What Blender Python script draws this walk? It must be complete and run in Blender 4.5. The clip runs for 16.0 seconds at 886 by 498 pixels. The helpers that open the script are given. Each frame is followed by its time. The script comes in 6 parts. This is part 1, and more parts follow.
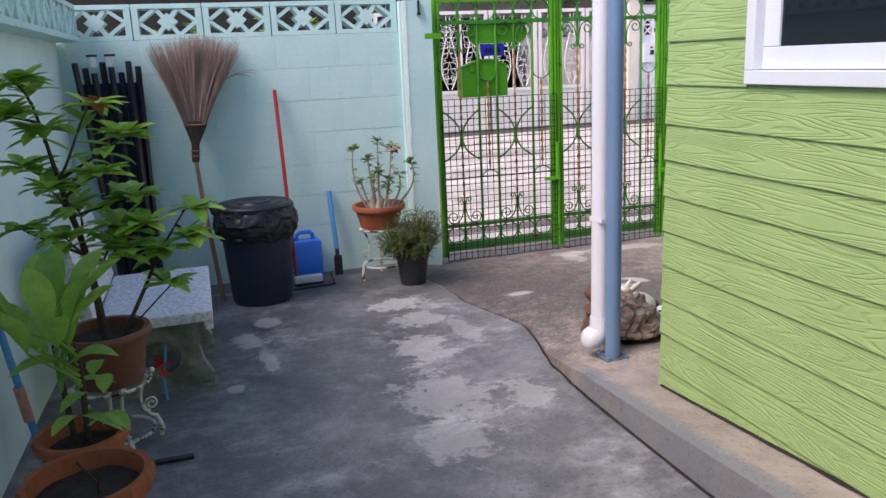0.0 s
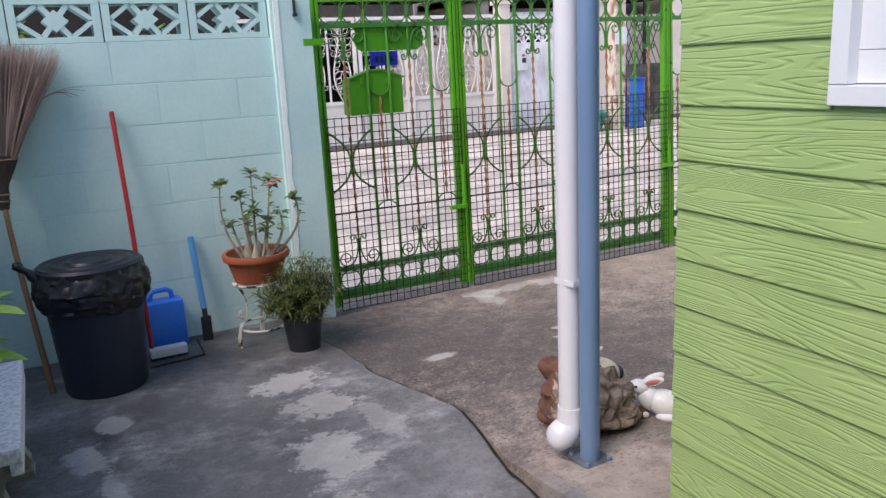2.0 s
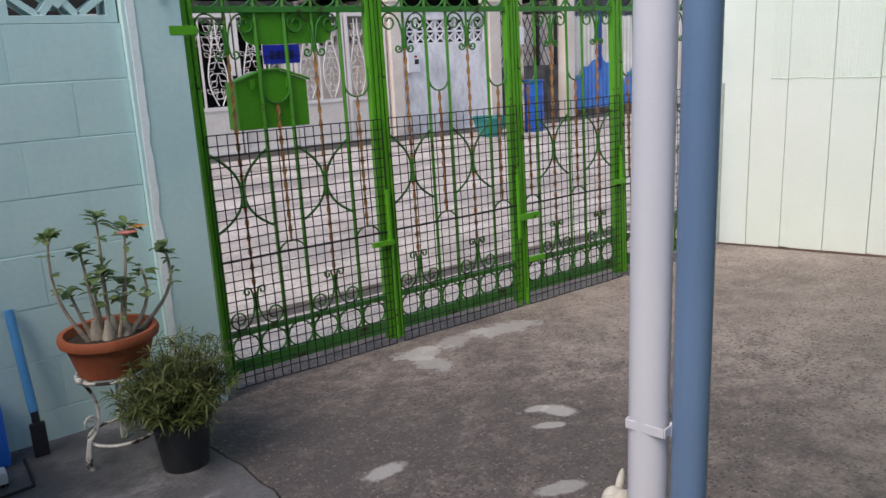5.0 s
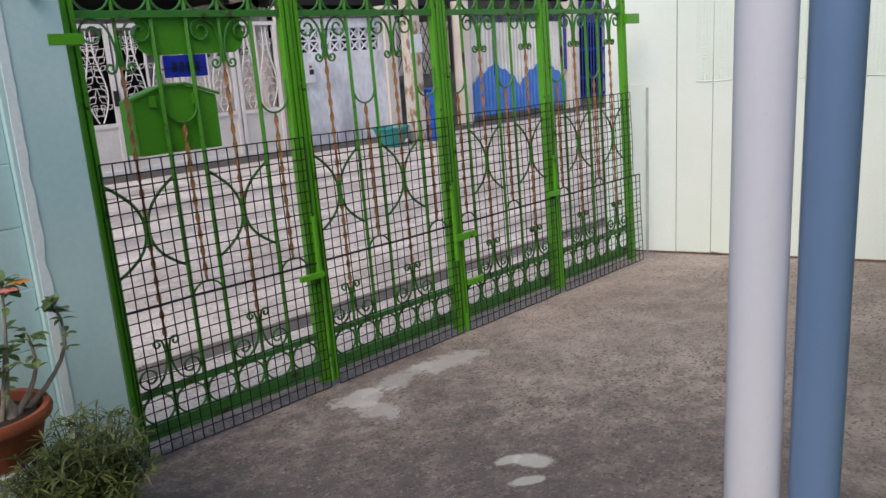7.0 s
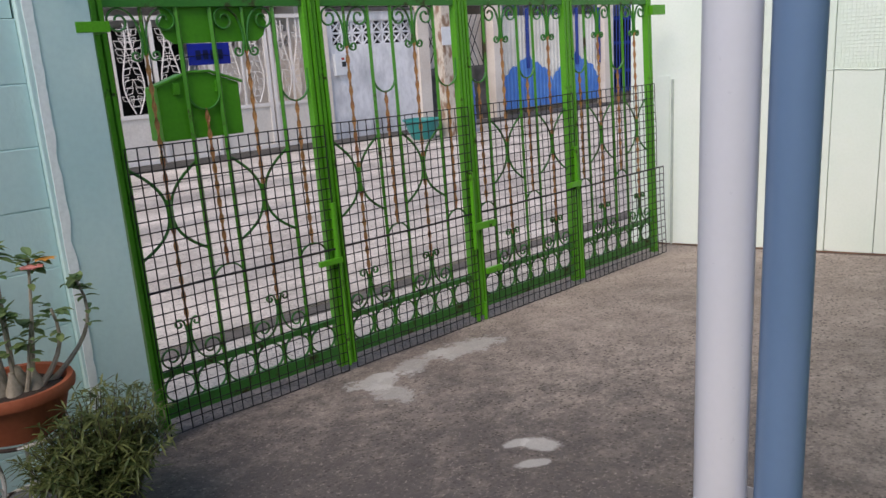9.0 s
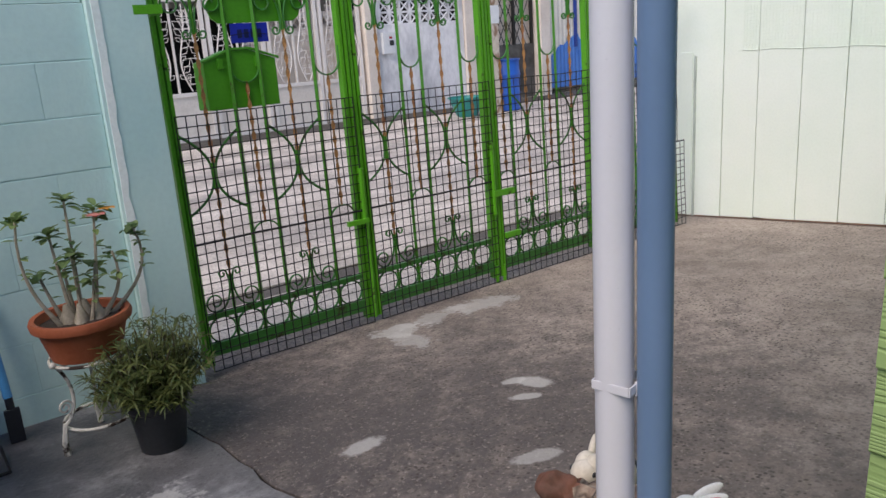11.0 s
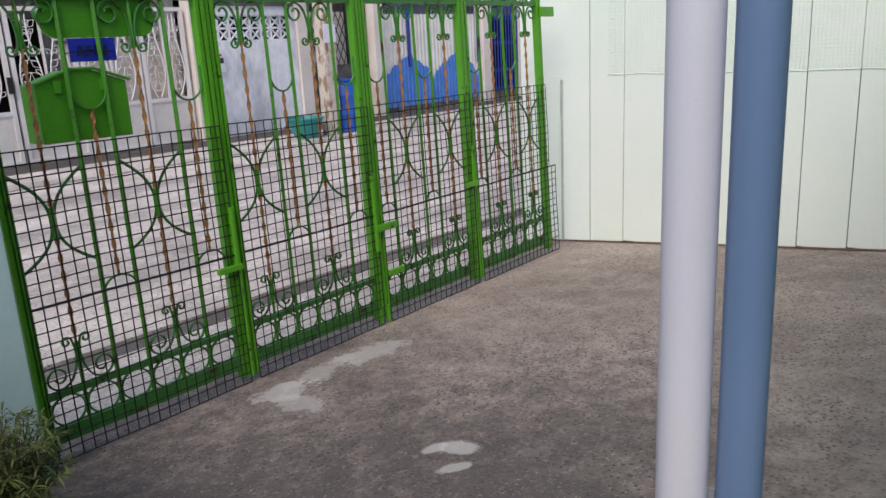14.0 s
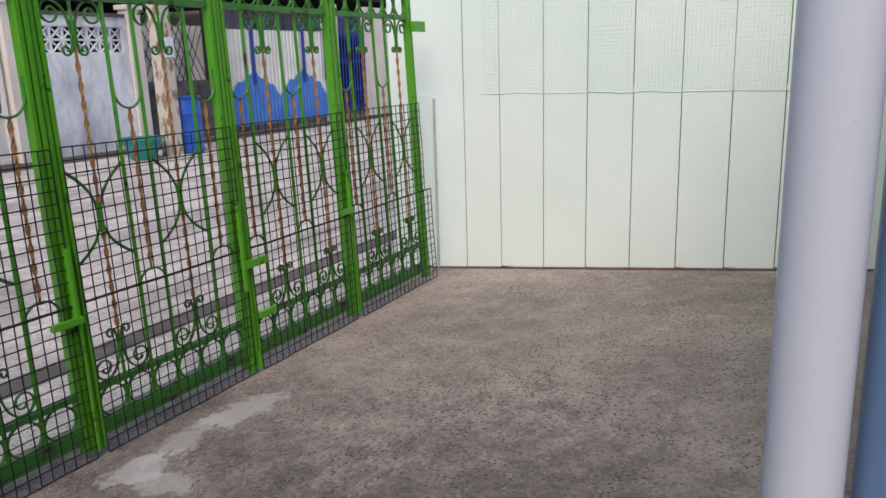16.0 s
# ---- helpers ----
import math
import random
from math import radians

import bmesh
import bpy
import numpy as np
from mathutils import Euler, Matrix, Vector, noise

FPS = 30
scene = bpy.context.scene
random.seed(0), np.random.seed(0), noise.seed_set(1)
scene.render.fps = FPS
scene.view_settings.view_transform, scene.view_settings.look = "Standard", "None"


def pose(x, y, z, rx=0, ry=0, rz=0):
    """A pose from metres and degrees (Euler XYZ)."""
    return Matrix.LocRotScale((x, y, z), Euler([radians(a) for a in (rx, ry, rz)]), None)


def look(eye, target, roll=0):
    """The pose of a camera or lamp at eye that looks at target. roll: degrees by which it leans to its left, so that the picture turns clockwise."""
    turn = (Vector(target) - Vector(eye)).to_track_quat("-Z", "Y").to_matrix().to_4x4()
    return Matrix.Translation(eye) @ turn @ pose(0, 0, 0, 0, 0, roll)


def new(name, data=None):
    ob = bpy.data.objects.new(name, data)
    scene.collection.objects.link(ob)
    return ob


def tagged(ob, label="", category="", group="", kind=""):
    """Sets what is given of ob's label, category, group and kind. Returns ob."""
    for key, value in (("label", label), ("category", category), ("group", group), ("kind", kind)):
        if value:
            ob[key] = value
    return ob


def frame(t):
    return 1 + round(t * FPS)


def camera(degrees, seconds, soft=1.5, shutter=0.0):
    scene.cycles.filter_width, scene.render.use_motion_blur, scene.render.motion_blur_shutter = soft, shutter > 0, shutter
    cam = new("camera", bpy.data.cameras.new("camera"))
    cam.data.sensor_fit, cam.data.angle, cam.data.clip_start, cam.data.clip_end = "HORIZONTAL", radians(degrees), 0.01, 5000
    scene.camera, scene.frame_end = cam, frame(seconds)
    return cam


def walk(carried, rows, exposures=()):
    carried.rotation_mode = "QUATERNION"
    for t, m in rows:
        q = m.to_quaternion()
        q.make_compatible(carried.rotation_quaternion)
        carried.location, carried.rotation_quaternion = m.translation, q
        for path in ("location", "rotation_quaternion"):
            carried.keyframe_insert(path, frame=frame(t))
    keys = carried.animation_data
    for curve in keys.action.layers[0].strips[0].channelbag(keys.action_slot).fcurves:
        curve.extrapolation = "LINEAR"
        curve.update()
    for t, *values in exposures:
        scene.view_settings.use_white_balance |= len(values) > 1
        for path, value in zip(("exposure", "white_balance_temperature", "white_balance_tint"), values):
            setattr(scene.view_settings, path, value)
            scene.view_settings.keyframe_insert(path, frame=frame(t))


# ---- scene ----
# ---- camera and its walk ----
cam = camera(59.6, 16.0)
# seconds, x, y, z, rx, ry, rz
PATH = [
    (0.0, -0.0019, 0.0090, 1.3976, 76.198, 2.389, -17.543),
    (0.5, 0.0242, 0.2244, 1.4051, 75.887, 2.798, -21.000),
    (1.0, 0.0798, 0.4303, 1.4162, 76.586, 3.063, -20.764),
    (1.5, 0.1207, 0.6772, 1.4163, 76.683, 2.333, -25.376),
    (2.0, 0.1356, 0.8956, 1.4105, 76.376, 2.800, -27.707),
    (2.5, 0.1868, 1.0892, 1.4133, 76.646, 2.888, -26.816),
    (3.0, 0.2008, 1.2722, 1.4056, 76.854, 2.280, -29.964),
    (3.5, 0.2504, 1.4113, 1.3926, 76.584, 2.746, -32.991),
    (6.0, 0.5417, 2.2422, 1.3984, 76.138, 2.938, -41.199),
    (6.5, 0.5432, 2.3346, 1.4019, 76.150, 3.602, -44.438),
    (7.0, 0.5648, 2.3281, 1.4013, 76.306, 3.745, -44.665),
    (7.5, 0.5958, 2.3231, 1.4005, 76.301, 3.724, -44.699),
    (8.0, 0.6075, 2.3179, 1.3982, 76.228, 3.575, -44.637),
    (8.5, 0.5977, 2.2874, 1.3917, 76.098, 3.506, -44.399),
    (9.0, 0.5804, 2.2426, 1.3801, 76.014, 3.558, -42.102),
    (11.5, 0.4495, 1.8532, 1.3650, 74.681, 3.728, -38.150),
    (12.0, 0.4118, 1.9192, 1.3746, 74.590, 2.971, -41.539),
    (12.5, 0.3949, 1.9813, 1.3637, 74.546, 2.560, -44.385),
    (13.0, 0.4945, 2.0919, 1.3805, 74.733, 3.062, -45.775),
    (13.5, 0.5560, 2.1949, 1.3698, 75.179, 3.045, -46.978),
    (14.0, 0.5449, 2.3540, 1.3919, 75.384, 2.810, -50.948),
    (14.5, 0.5967, 2.4865, 1.3804, 75.261, 2.642, -53.547),
    (15.0, 0.6883, 2.5790, 1.3921, 75.864, 2.881, -53.975),
    (15.5, 0.7557, 2.6222, 1.3840, 76.343, 2.373, -56.525),
    (16.0, 0.7586, 2.7124, 1.3741, 76.329, 1.756, -62.334),
]
EXPOSURES = [(0.0, 0.52, 6850, 22), (2.0, 0.34, 6800, 19), (3.5, 0.13, 6800, 17), (6.0, -0.22, 6800, 16), (9.0, -0.18, 6850, 16), (11.5, -0.14, 6800, 16), (13.5, -0.20, 6700, 16), (16.0, -0.26, 6700, 15)]
walk(cam, [(t, pose(*p)) for t, *p in PATH], EXPOSURES)

# ---- world, sun, exposure ----
world = bpy.data.worlds.new("sky")
scene.world = world
world.use_nodes = True
wn = world.node_tree.nodes
sky = wn.new("ShaderNodeTexSky")
sky.sky_type = "NISHITA"
sky.sun_disc = False
sky.sun_elevation = radians(49)
sky.sun_rotation = radians(250)
sky.air_density = 1.0
sky.dust_density = 0.6
world.node_tree.links.new(sky.outputs[0], wn["Background"].inputs[0])
wn["Background"].inputs[1].default_value = 0.165
sun = new("sun", bpy.data.lights.new("sun", "SUN"))
sun.data.energy = 2.9
sun.data.angle = radians(40)
sun.data.color = (1.0, 0.94, 0.87)
sun.matrix_world = look((-6.8, -2.4, 8.3), (0, 0, 0))


# ---- materials ----
def nodes_of(name):
    m = bpy.data.materials.new(name)
    m.use_nodes = True
    return m, m.node_tree, m.node_tree.nodes["Principled BSDF"]


def add(tree, kind, **inputs):
    n = tree.nodes.new(kind)
    for k, v in inputs.items():
        key = k.replace("_", " ")
        n.inputs[key].default_value = v
    return n


def rgb(h):
    """Linear colour from an sRGB hex string."""
    c = [int(h[i:i + 2], 16) / 255 for i in (0, 2, 4)]
    return (*[x / 12.92 if x < 0.04045 else ((x + 0.055) / 1.055) ** 2.4 for x in c], 1)


def mix(tree, fac, a, b, mode="MIX"):
    n = tree.nodes.new("ShaderNodeMix")
    n.data_type, n.blend_type = "RGBA", mode
    for sock, v in ((n.inputs[0], fac), (n.inputs[6], a), (n.inputs[7], b)):
        if isinstance(v, (int, float, tuple)):
            sock.default_value = v
        else:
            tree.links.new(v, sock)
    return n.outputs[2]


def ramp(tree, value, lo, hi):
    n = tree.nodes.new("ShaderNodeMapRange")
    n.inputs[1].default_value, n.inputs[2].default_value = lo, hi
    tree.links.new(value, n.inputs[0])
    return n.outputs[0]


def math_node(tree, op, a, b=0.0):
    n = tree.nodes.new("ShaderNodeMath")
    n.operation = op
    for sock, v in ((n.inputs[0], a), (n.inputs[1], b)):
        if isinstance(v, (int, float)):
            sock.default_value = v
        else:
            tree.links.new(v, sock)
    return n.outputs[0]


def coords(tree, scale=(1, 1, 1), shift=None):
    c = tree.nodes.new("ShaderNodeTexCoord")
    m = tree.nodes.new("ShaderNodeMapping")
    m.inputs["Scale"].default_value = scale
    tree.links.new(c.outputs["Object"], m.inputs[0])
    if shift is not None:
        tree.links.new(shift, m.inputs["Location"])
    return m.outputs[0]


def noise_tex(tree, vec, scale, detail=4.0, rough=0.55):
    n = add(tree, "ShaderNodeTexNoise", Scale=scale, Detail=detail, Roughness=rough)
    tree.links.new(vec, n.inputs["Vector"])
    return n.outputs[0]


def bump(tree, bsdf, height, strength, distance):
    b = tree.nodes.new("ShaderNodeBump")
    b.inputs["Strength"].default_value, b.inputs["Distance"].default_value = strength, distance
    tree.links.new(height, b.inputs["Height"])
    tree.links.new(b.outputs[0], bsdf.inputs["Normal"])


def surface(name, base, second, rough=0.6, large=3.0, fine=60.0, amount=0.6, relief=0.002, metal=0.0, spread=(0.35, 0.65), stretch=(1, 1, 1), spec=0.5, grain=0.25):
    """A painted, plastic, mineral or metal surface: two tones at a large and a fine scale, with fine relief."""
    m, tree, bsdf = nodes_of(name)
    v = coords(tree, stretch)
    big = ramp(tree, noise_tex(tree, v, large, 5.0), *spread)
    small = noise_tex(tree, v, fine, 3.0)
    f = math_node(tree, "MULTIPLY", big, amount)
    col = mix(tree, f, base, second)
    col = mix(tree, math_node(tree, "MULTIPLY", ramp(tree, small, 0.4, 0.75), grain), col, tuple(c * 0.6 for c in second[:3]) + (1,))
    tree.links.new(col, bsdf.inputs["Base Color"])
    bsdf.inputs["Metallic"].default_value = metal
    bsdf.inputs["Specular IOR Level"].default_value = spec
    r = math_node(tree, "ADD", math_node(tree, "MULTIPLY", small, 0.25), rough - 0.12)
    tree.links.new(r, bsdf.inputs["Roughness"])
    bump(tree, bsdf, small, 0.5, relief)
    return m


def concrete(name, dark, mid, pale, wet, patches=(), grit=0.5, pale_span=(0.52, 0.66), smooth_to=None):
    """Worn concrete: two tones, pale efflorescence, dark grit, and pale or dark patches at given places (x, y, rx, ry).
    """
    m, tree, bsdf = nodes_of(name)
    v = coords(tree)
    n1 = noise_tex(tree, v, 1.1, 6.0, 0.6)
    n2 = noise_tex(tree, v, 5.5, 8.0, 0.7)
    n3 = noise_tex(tree, v, 70.0, 4.0, 0.7)
    n5 = noise_tex(tree, v, 9.0, 8.0, 0.72)
    n4 = noise_tex(tree, coords(tree, (1, 1.6, 1)), 2.3, 8.0, 0.66)
    col = mix(tree, ramp(tree, n1, 0.35, 0.65), dark, mid)
    col = mix(tree, math_node(tree, "MULTIPLY", ramp(tree, n2, 0.45, 0.7), 0.4), col, pale)
    blotch = math_node(tree, "MULTIPLY", ramp(tree, n4, *pale_span), ramp(tree, n2, 0.36, 0.56))
    col = mix(tree, math_node(tree, "MULTIPLY", blotch, 0.75), col, pale)
    sep = tree.nodes.new("ShaderNodeSeparateXYZ")
    tree.links.new(v, sep.inputs[0])
    n8 = noise_tex(tree, v, 34.0, 6.0, 0.75)
    rag = math_node(tree, "ADD", math_node(tree, "MULTIPLY", n5, 0.72), math_node(tree, "MULTIPLY", n8, 0.28))

    def blots(under, chosen):
        for x, y, rx, ry, deg, amount in chosen:
            c, s_ = math.cos(radians(deg)), math.sin(radians(deg))
            dx = math_node(tree, "SUBTRACT", sep.outputs[0], x)
            dy = math_node(tree, "SUBTRACT", sep.outputs[1], y)
            u = math_node(tree, "DIVIDE", math_node(tree, "ADD", math_node(tree, "MULTIPLY", dx, c), math_node(tree, "MULTIPLY", dy, s_)), rx)
            w = math_node(tree, "DIVIDE", math_node(tree, "SUBTRACT", math_node(tree, "MULTIPLY", dy, c), math_node(tree, "MULTIPLY", dx, s_)), ry)
            d = math_node(tree, "SQRT", math_node(tree, "ADD", math_node(tree, "MULTIPLY", u, u), math_node(tree, "MULTIPLY", w, w)))
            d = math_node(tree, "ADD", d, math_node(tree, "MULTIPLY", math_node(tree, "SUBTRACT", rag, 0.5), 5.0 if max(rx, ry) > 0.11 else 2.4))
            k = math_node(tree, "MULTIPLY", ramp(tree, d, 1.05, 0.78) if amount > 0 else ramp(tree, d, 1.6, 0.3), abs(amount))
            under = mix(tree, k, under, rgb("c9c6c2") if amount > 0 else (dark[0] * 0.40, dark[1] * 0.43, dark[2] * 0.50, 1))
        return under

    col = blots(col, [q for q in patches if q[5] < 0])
    if smooth_to is not None:
        near = math_node(tree, "ADD", math_node(tree, "MULTIPLY", ramp(tree, n2, 0.3, 0.62), 0.45), 0.4)
        near = math_node(tree, "MULTIPLY", near, ramp(tree, sep.outputs[1], smooth_to + 0.1, smooth_to - 0.15))
        rim = math_node(tree, "ADD", sep.outputs[0], math_node(tree, "MULTIPLY", math_node(tree, "SUBTRACT", n2, 0.5), 0.12))
        near = math_node(tree, "MULTIPLY", near, ramp(tree, rim, 1.39, 1.345))
        col = mix(tree, near, col, rgb("70767e"))
        grit = math_node(tree, "MULTIPLY", math_node(tree, "ADD", math_node(tree, "MULTIPLY", ramp(tree, sep.outputs[1], smooth_to - 0.1, smooth_to + 0.25), 0.75), 0.25), grit)
    n6 = noise_tex(tree, v, 62.0, 3.0, 0.75)
    n7 = noise_tex(tree, v, 3.0, 5.0, 0.6)
    dots = add(tree, "ShaderNodeTexVoronoi", Scale=62.0)
    tree.links.new(v, dots.inputs["Vector"])
    pick = tree.nodes.new("ShaderNodeSeparateXYZ")
    tree.links.new(dots.outputs["Color"], pick.inputs[0])
    dot = math_node(tree, "MULTIPLY", ramp(tree, dots.outputs["Distance"], 0.42, 0.28), ramp(tree, pick.outputs[0], 0.5, 0.6))
    speck = math_node(tree, "MULTIPLY", dot, ramp(tree, n7, 0.3, 0.55))
    col = mix(tree, math_node(tree, "MULTIPLY", speck, grit), col, tuple(c_ * 0.3 for c_ in dark[:3]) + (1,))
    col = mix(tree, math_node(tree, "MULTIPLY", ramp(tree, n6, 0.42, 0.33), math_node(tree, "MULTIPLY", grit, 0.4)), col, pale)
    col = mix(tree, math_node(tree, "MULTIPLY", ramp(tree, n3, 0.5, 0.72), math_node(tree, "MULTIPLY", grit, 0.7)), col, tuple(c_ * 0.35 for c_ in dark[:3]) + (1,))
    speckle = noise_tex(tree, v, 26.0, 6.0, 0.8)
    col = mix(tree, math_node(tree, "MULTIPLY", ramp(tree, speckle, 0.53, 0.66), math_node(tree, "MULTIPLY", grit, 0.55)), col, tuple(c_ * 0.42 for c_ in dark[:3]) + (1,))
    col = blots(col, [q for q in patches if q[5] > 0])
    tree.links.new(col, bsdf.inputs["Base Color"])
    r = math_node(tree, "ADD", math_node(tree, "MULTIPLY", n1, 0.5), wet)
    tree.links.new(r, bsdf.inputs["Roughness"])
    h = math_node(tree, "ADD", math_node(tree, "MULTIPLY", n3, 0.6), n2)
    bump(tree, bsdf, math_node(tree, "ADD", h, n6), 0.7, 0.004)
    return m


def siding_paint(name, base, second):
    """Green paint over embossed wood grain, another stretch of grain on each board."""
    m, tree, bsdf = nodes_of(name)
    info = tree.nodes.new("ShaderNodeObjectInfo")
    shift = tree.nodes.new("ShaderNodeCombineXYZ")
    for i, k in enumerate((0.0, 37.0, 11.0)):
        tree.links.new(math_node(tree, "MULTIPLY", info.outputs["Random"], k), shift.inputs[i])
    v = coords(tree, (0.4, 0.72, 10.5), shift.outputs[0])
    f = noise_tex(tree, v, 1.2, 1.8, 0.4)
    band = math_node(tree, "SINE", math_node(tree, "MULTIPLY", f, 185.0))
    line = ramp(tree, band, -0.95, -0.1)
    fine = noise_tex(tree, coords(tree, (1, 3, 60), shift.outputs[0]), 6.0, 3.0)
    big = noise_tex(tree, coords(tree), 2.0, 4.0)
    col = mix(tree, ramp(tree, big, 0.35, 0.7), base, second)
    col = mix(tree, math_node(tree, "MULTIPLY", math_node(tree, "SUBTRACT", 1.0, line), 0.10), col, rgb("5f8a2a"))
    tree.links.new(col, bsdf.inputs["Base Color"])
    bsdf.inputs["Roughness"].default_value = 0.62
    bump(tree, bsdf, math_node(tree, "ADD", line, math_node(tree, "MULTIPLY", fine, 0.35)), 0.6, 0.0026)
    return m


def rusty_paint(name, paint, rust, amount):
    m, tree, bsdf = nodes_of(name)
    v = coords(tree)
    n1 = noise_tex(tree, v, 9.0, 6.0, 0.7)
    n2 = noise_tex(tree, v, 120.0, 3.0)
    f = ramp(tree, n1, 0.62 - 0.3 * amount, 0.7 - 0.3 * amount)
    col = mix(tree, f, mix(tree, ramp(tree, n2, 0.3, 0.7), paint, tuple(c * 0.8 for c in paint[:3]) + (1,)), mix(tree, n2, rust, tuple(c * 0.4 for c in rust[:3]) + (1,)))
    tree.links.new(col, bsdf.inputs["Base Color"])
    tree.links.new(math_node(tree, "ADD", math_node(tree, "MULTIPLY", f, 0.4), 0.38), bsdf.inputs["Roughness"])
    bump(tree, bsdf, n2, 0.4, 0.001)
    return m


def leaf_material(name, base, second, veins=True):
    m, tree, bsdf = nodes_of(name)
    geo = tree.nodes.new("ShaderNodeNewGeometry")
    v = coords(tree)
    col = mix(tree, geo.outputs["Random Per Island"], base, second)
    col = mix(tree, math_node(tree, "MULTIPLY", ramp(tree, noise_tex(tree, v, 40.0), 0.4, 0.7), 0.35), col, tuple(c * 0.55 for c in base[:3]) + (1,))
    tree.links.new(col, bsdf.inputs["Base Color"])
    bsdf.inputs["Roughness"].default_value = 0.5
    thin = tree.nodes.new("ShaderNodeBsdfTranslucent")
    tree.links.new(col, thin.inputs["Color"])
    both = tree.nodes.new("ShaderNodeMixShader")
    both.inputs[0].default_value = 0.38
    tree.links.new(bsdf.outputs[0], both.inputs[1])
    tree.links.new(thin.outputs[0], both.inputs[2])
    tree.links.new(both.outputs[0], tree.nodes["Material Output"].inputs["Surface"])
    return m


# West wall's aqua, made paler so the colour makes up for missing light.
AQUA_LIGHTENED = surface("aqua_paint_lightened", rgb("e0f2ef"), rgb("cfe8e6"), 0.75, 2.2, 45.0, 0.8, 0.0025, grain=0.1)
AQUA = surface("aqua_wall_paint", rgb("c8e4e0"), rgb("b3d7d7"), 0.75, 2.2, 45.0, 0.8, 0.0025, grain=0.12)
AQUA_EDGE = surface("pale_trim_paint", rgb("f4faf8"), rgb("e4f2ef"), 0.7, 4.0, 60.0, 0.7, 0.002)
MINT = surface("mint_board_paint", rgb("f2faf1"), rgb("e4f3e6"), 0.6, 1.4, 70.0, 0.6, 0.0012, grain=0.08)
CREAM = surface("cream_wall_paint", rgb("efe6dc"), rgb("d8cbbf"), 0.8, 1.5, 30.0, 0.8, 0.003)
STAINED = surface("stained_white_wall", rgb("f2f2f5"), rgb("aeb0b6"), 0.85, 1.6, 14.0, 0.95, 0.004, spread=(0.5, 0.72), stretch=(1, 1, 0.5))
SIDING = siding_paint("lime_siding_paint", rgb("9ab374"), rgb("8ba667"))
GATE_GREEN = rusty_paint("lime_gate_enamel", rgb("58ab20"), rgb("3a3a1c"), 0.10)
GATE_DULL = rusty_paint("dull_green_enamel", rgb("3b8434"), rgb("4a4a2a"), 0.25)
RUST = rusty_paint("rusted_twisted_iron", rgb("9c6238"), rgb("c9935a"), 0.75)
GATE_BAR = rusty_paint("weathered_green_bar", rgb("489325"), rgb("4a4222"), 0.15)
WIRE = surface("black_wire", rgb("121212"), rgb("241f1e"), 0.6, 30.0, 200.0, 0.5, 0.0005)
# Negative amounts darken the wall foot, the pot stand's place and two streaks.
YARD = concrete("yard_concrete", rgb("575658"), rgb("757374"), rgb("b4b2b3"), 0.24,
                [(0.95, 4.02, 0.17, 0.11, 10, 0.62), (0.98, 3.72, 0.12, 0.16, 0, 0.45), (0.88, 3.28, 0.13, 0.22, 0, 0.5), (0.81, 2.70, 0.17, 0.28, 10, 0.4), (0.74, 2.35, 0.14, 0.18, 0, 0.35), (1.12, 2.60, 0.09, 0.13, 0, 0.4), (1.14, 3.45, 0.07, 0.2, 0, 0.3),
                 (0.126, 3.75, 0.07, 0.16, 10, 0.5), (0.23, 4.02, 0.07, 0.09, 0, 0.5), (0.19, 3.43, 0.035, 0.17, 5, 0.45), (0.03, 3.14, 0.045, 0.05, 0, 0.6),
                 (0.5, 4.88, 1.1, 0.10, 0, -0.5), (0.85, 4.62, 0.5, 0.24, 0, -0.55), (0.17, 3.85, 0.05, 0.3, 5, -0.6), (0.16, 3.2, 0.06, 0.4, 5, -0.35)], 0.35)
# Negative amounts darken broad patches on the left of the drive.
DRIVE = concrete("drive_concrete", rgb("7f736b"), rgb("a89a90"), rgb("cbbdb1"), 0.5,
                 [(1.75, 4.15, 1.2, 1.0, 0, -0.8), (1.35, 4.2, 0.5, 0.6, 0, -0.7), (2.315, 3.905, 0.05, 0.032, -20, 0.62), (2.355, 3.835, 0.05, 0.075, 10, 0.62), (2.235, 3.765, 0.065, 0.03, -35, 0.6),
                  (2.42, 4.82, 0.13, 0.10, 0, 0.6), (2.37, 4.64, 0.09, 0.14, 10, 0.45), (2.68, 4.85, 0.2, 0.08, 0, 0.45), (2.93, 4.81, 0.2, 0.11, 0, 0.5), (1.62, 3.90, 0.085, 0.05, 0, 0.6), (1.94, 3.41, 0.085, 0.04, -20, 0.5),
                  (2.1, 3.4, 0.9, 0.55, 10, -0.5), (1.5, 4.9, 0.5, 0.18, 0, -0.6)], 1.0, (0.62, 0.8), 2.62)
ROAD = concrete("street_concrete", rgb("a89f97"), rgb("ddd3ca"), rgb("f2e9e0"), 0.6, [(3.2, 7.2, 0.5, 0.35, 10, -0.5), (6.0, 8.2, 1.2, 0.3, 8, -0.4), (9.0, 7.4, 1.2, 0.4, 5, -0.4), (4.5, 10.6, 2.0, 0.25, 0, -0.45), (3.5, 9.2, 1.6, 0.12, -4, -0.5), (5.5, 6.6, 1.8, 0.1, 3, -0.45)], 0.8)
GUTTER = concrete("gutter_concrete", rgb("8a857f"), rgb("a39c95"), rgb("b8b0a8"), 0.6, (), 0.5)
WHITE_PVC = surface("white_pvc", rgb("dad9de"), rgb("cbccd3"), 0.32, 2.0, 90.0, 0.5, 0.0004, grain=0.04)
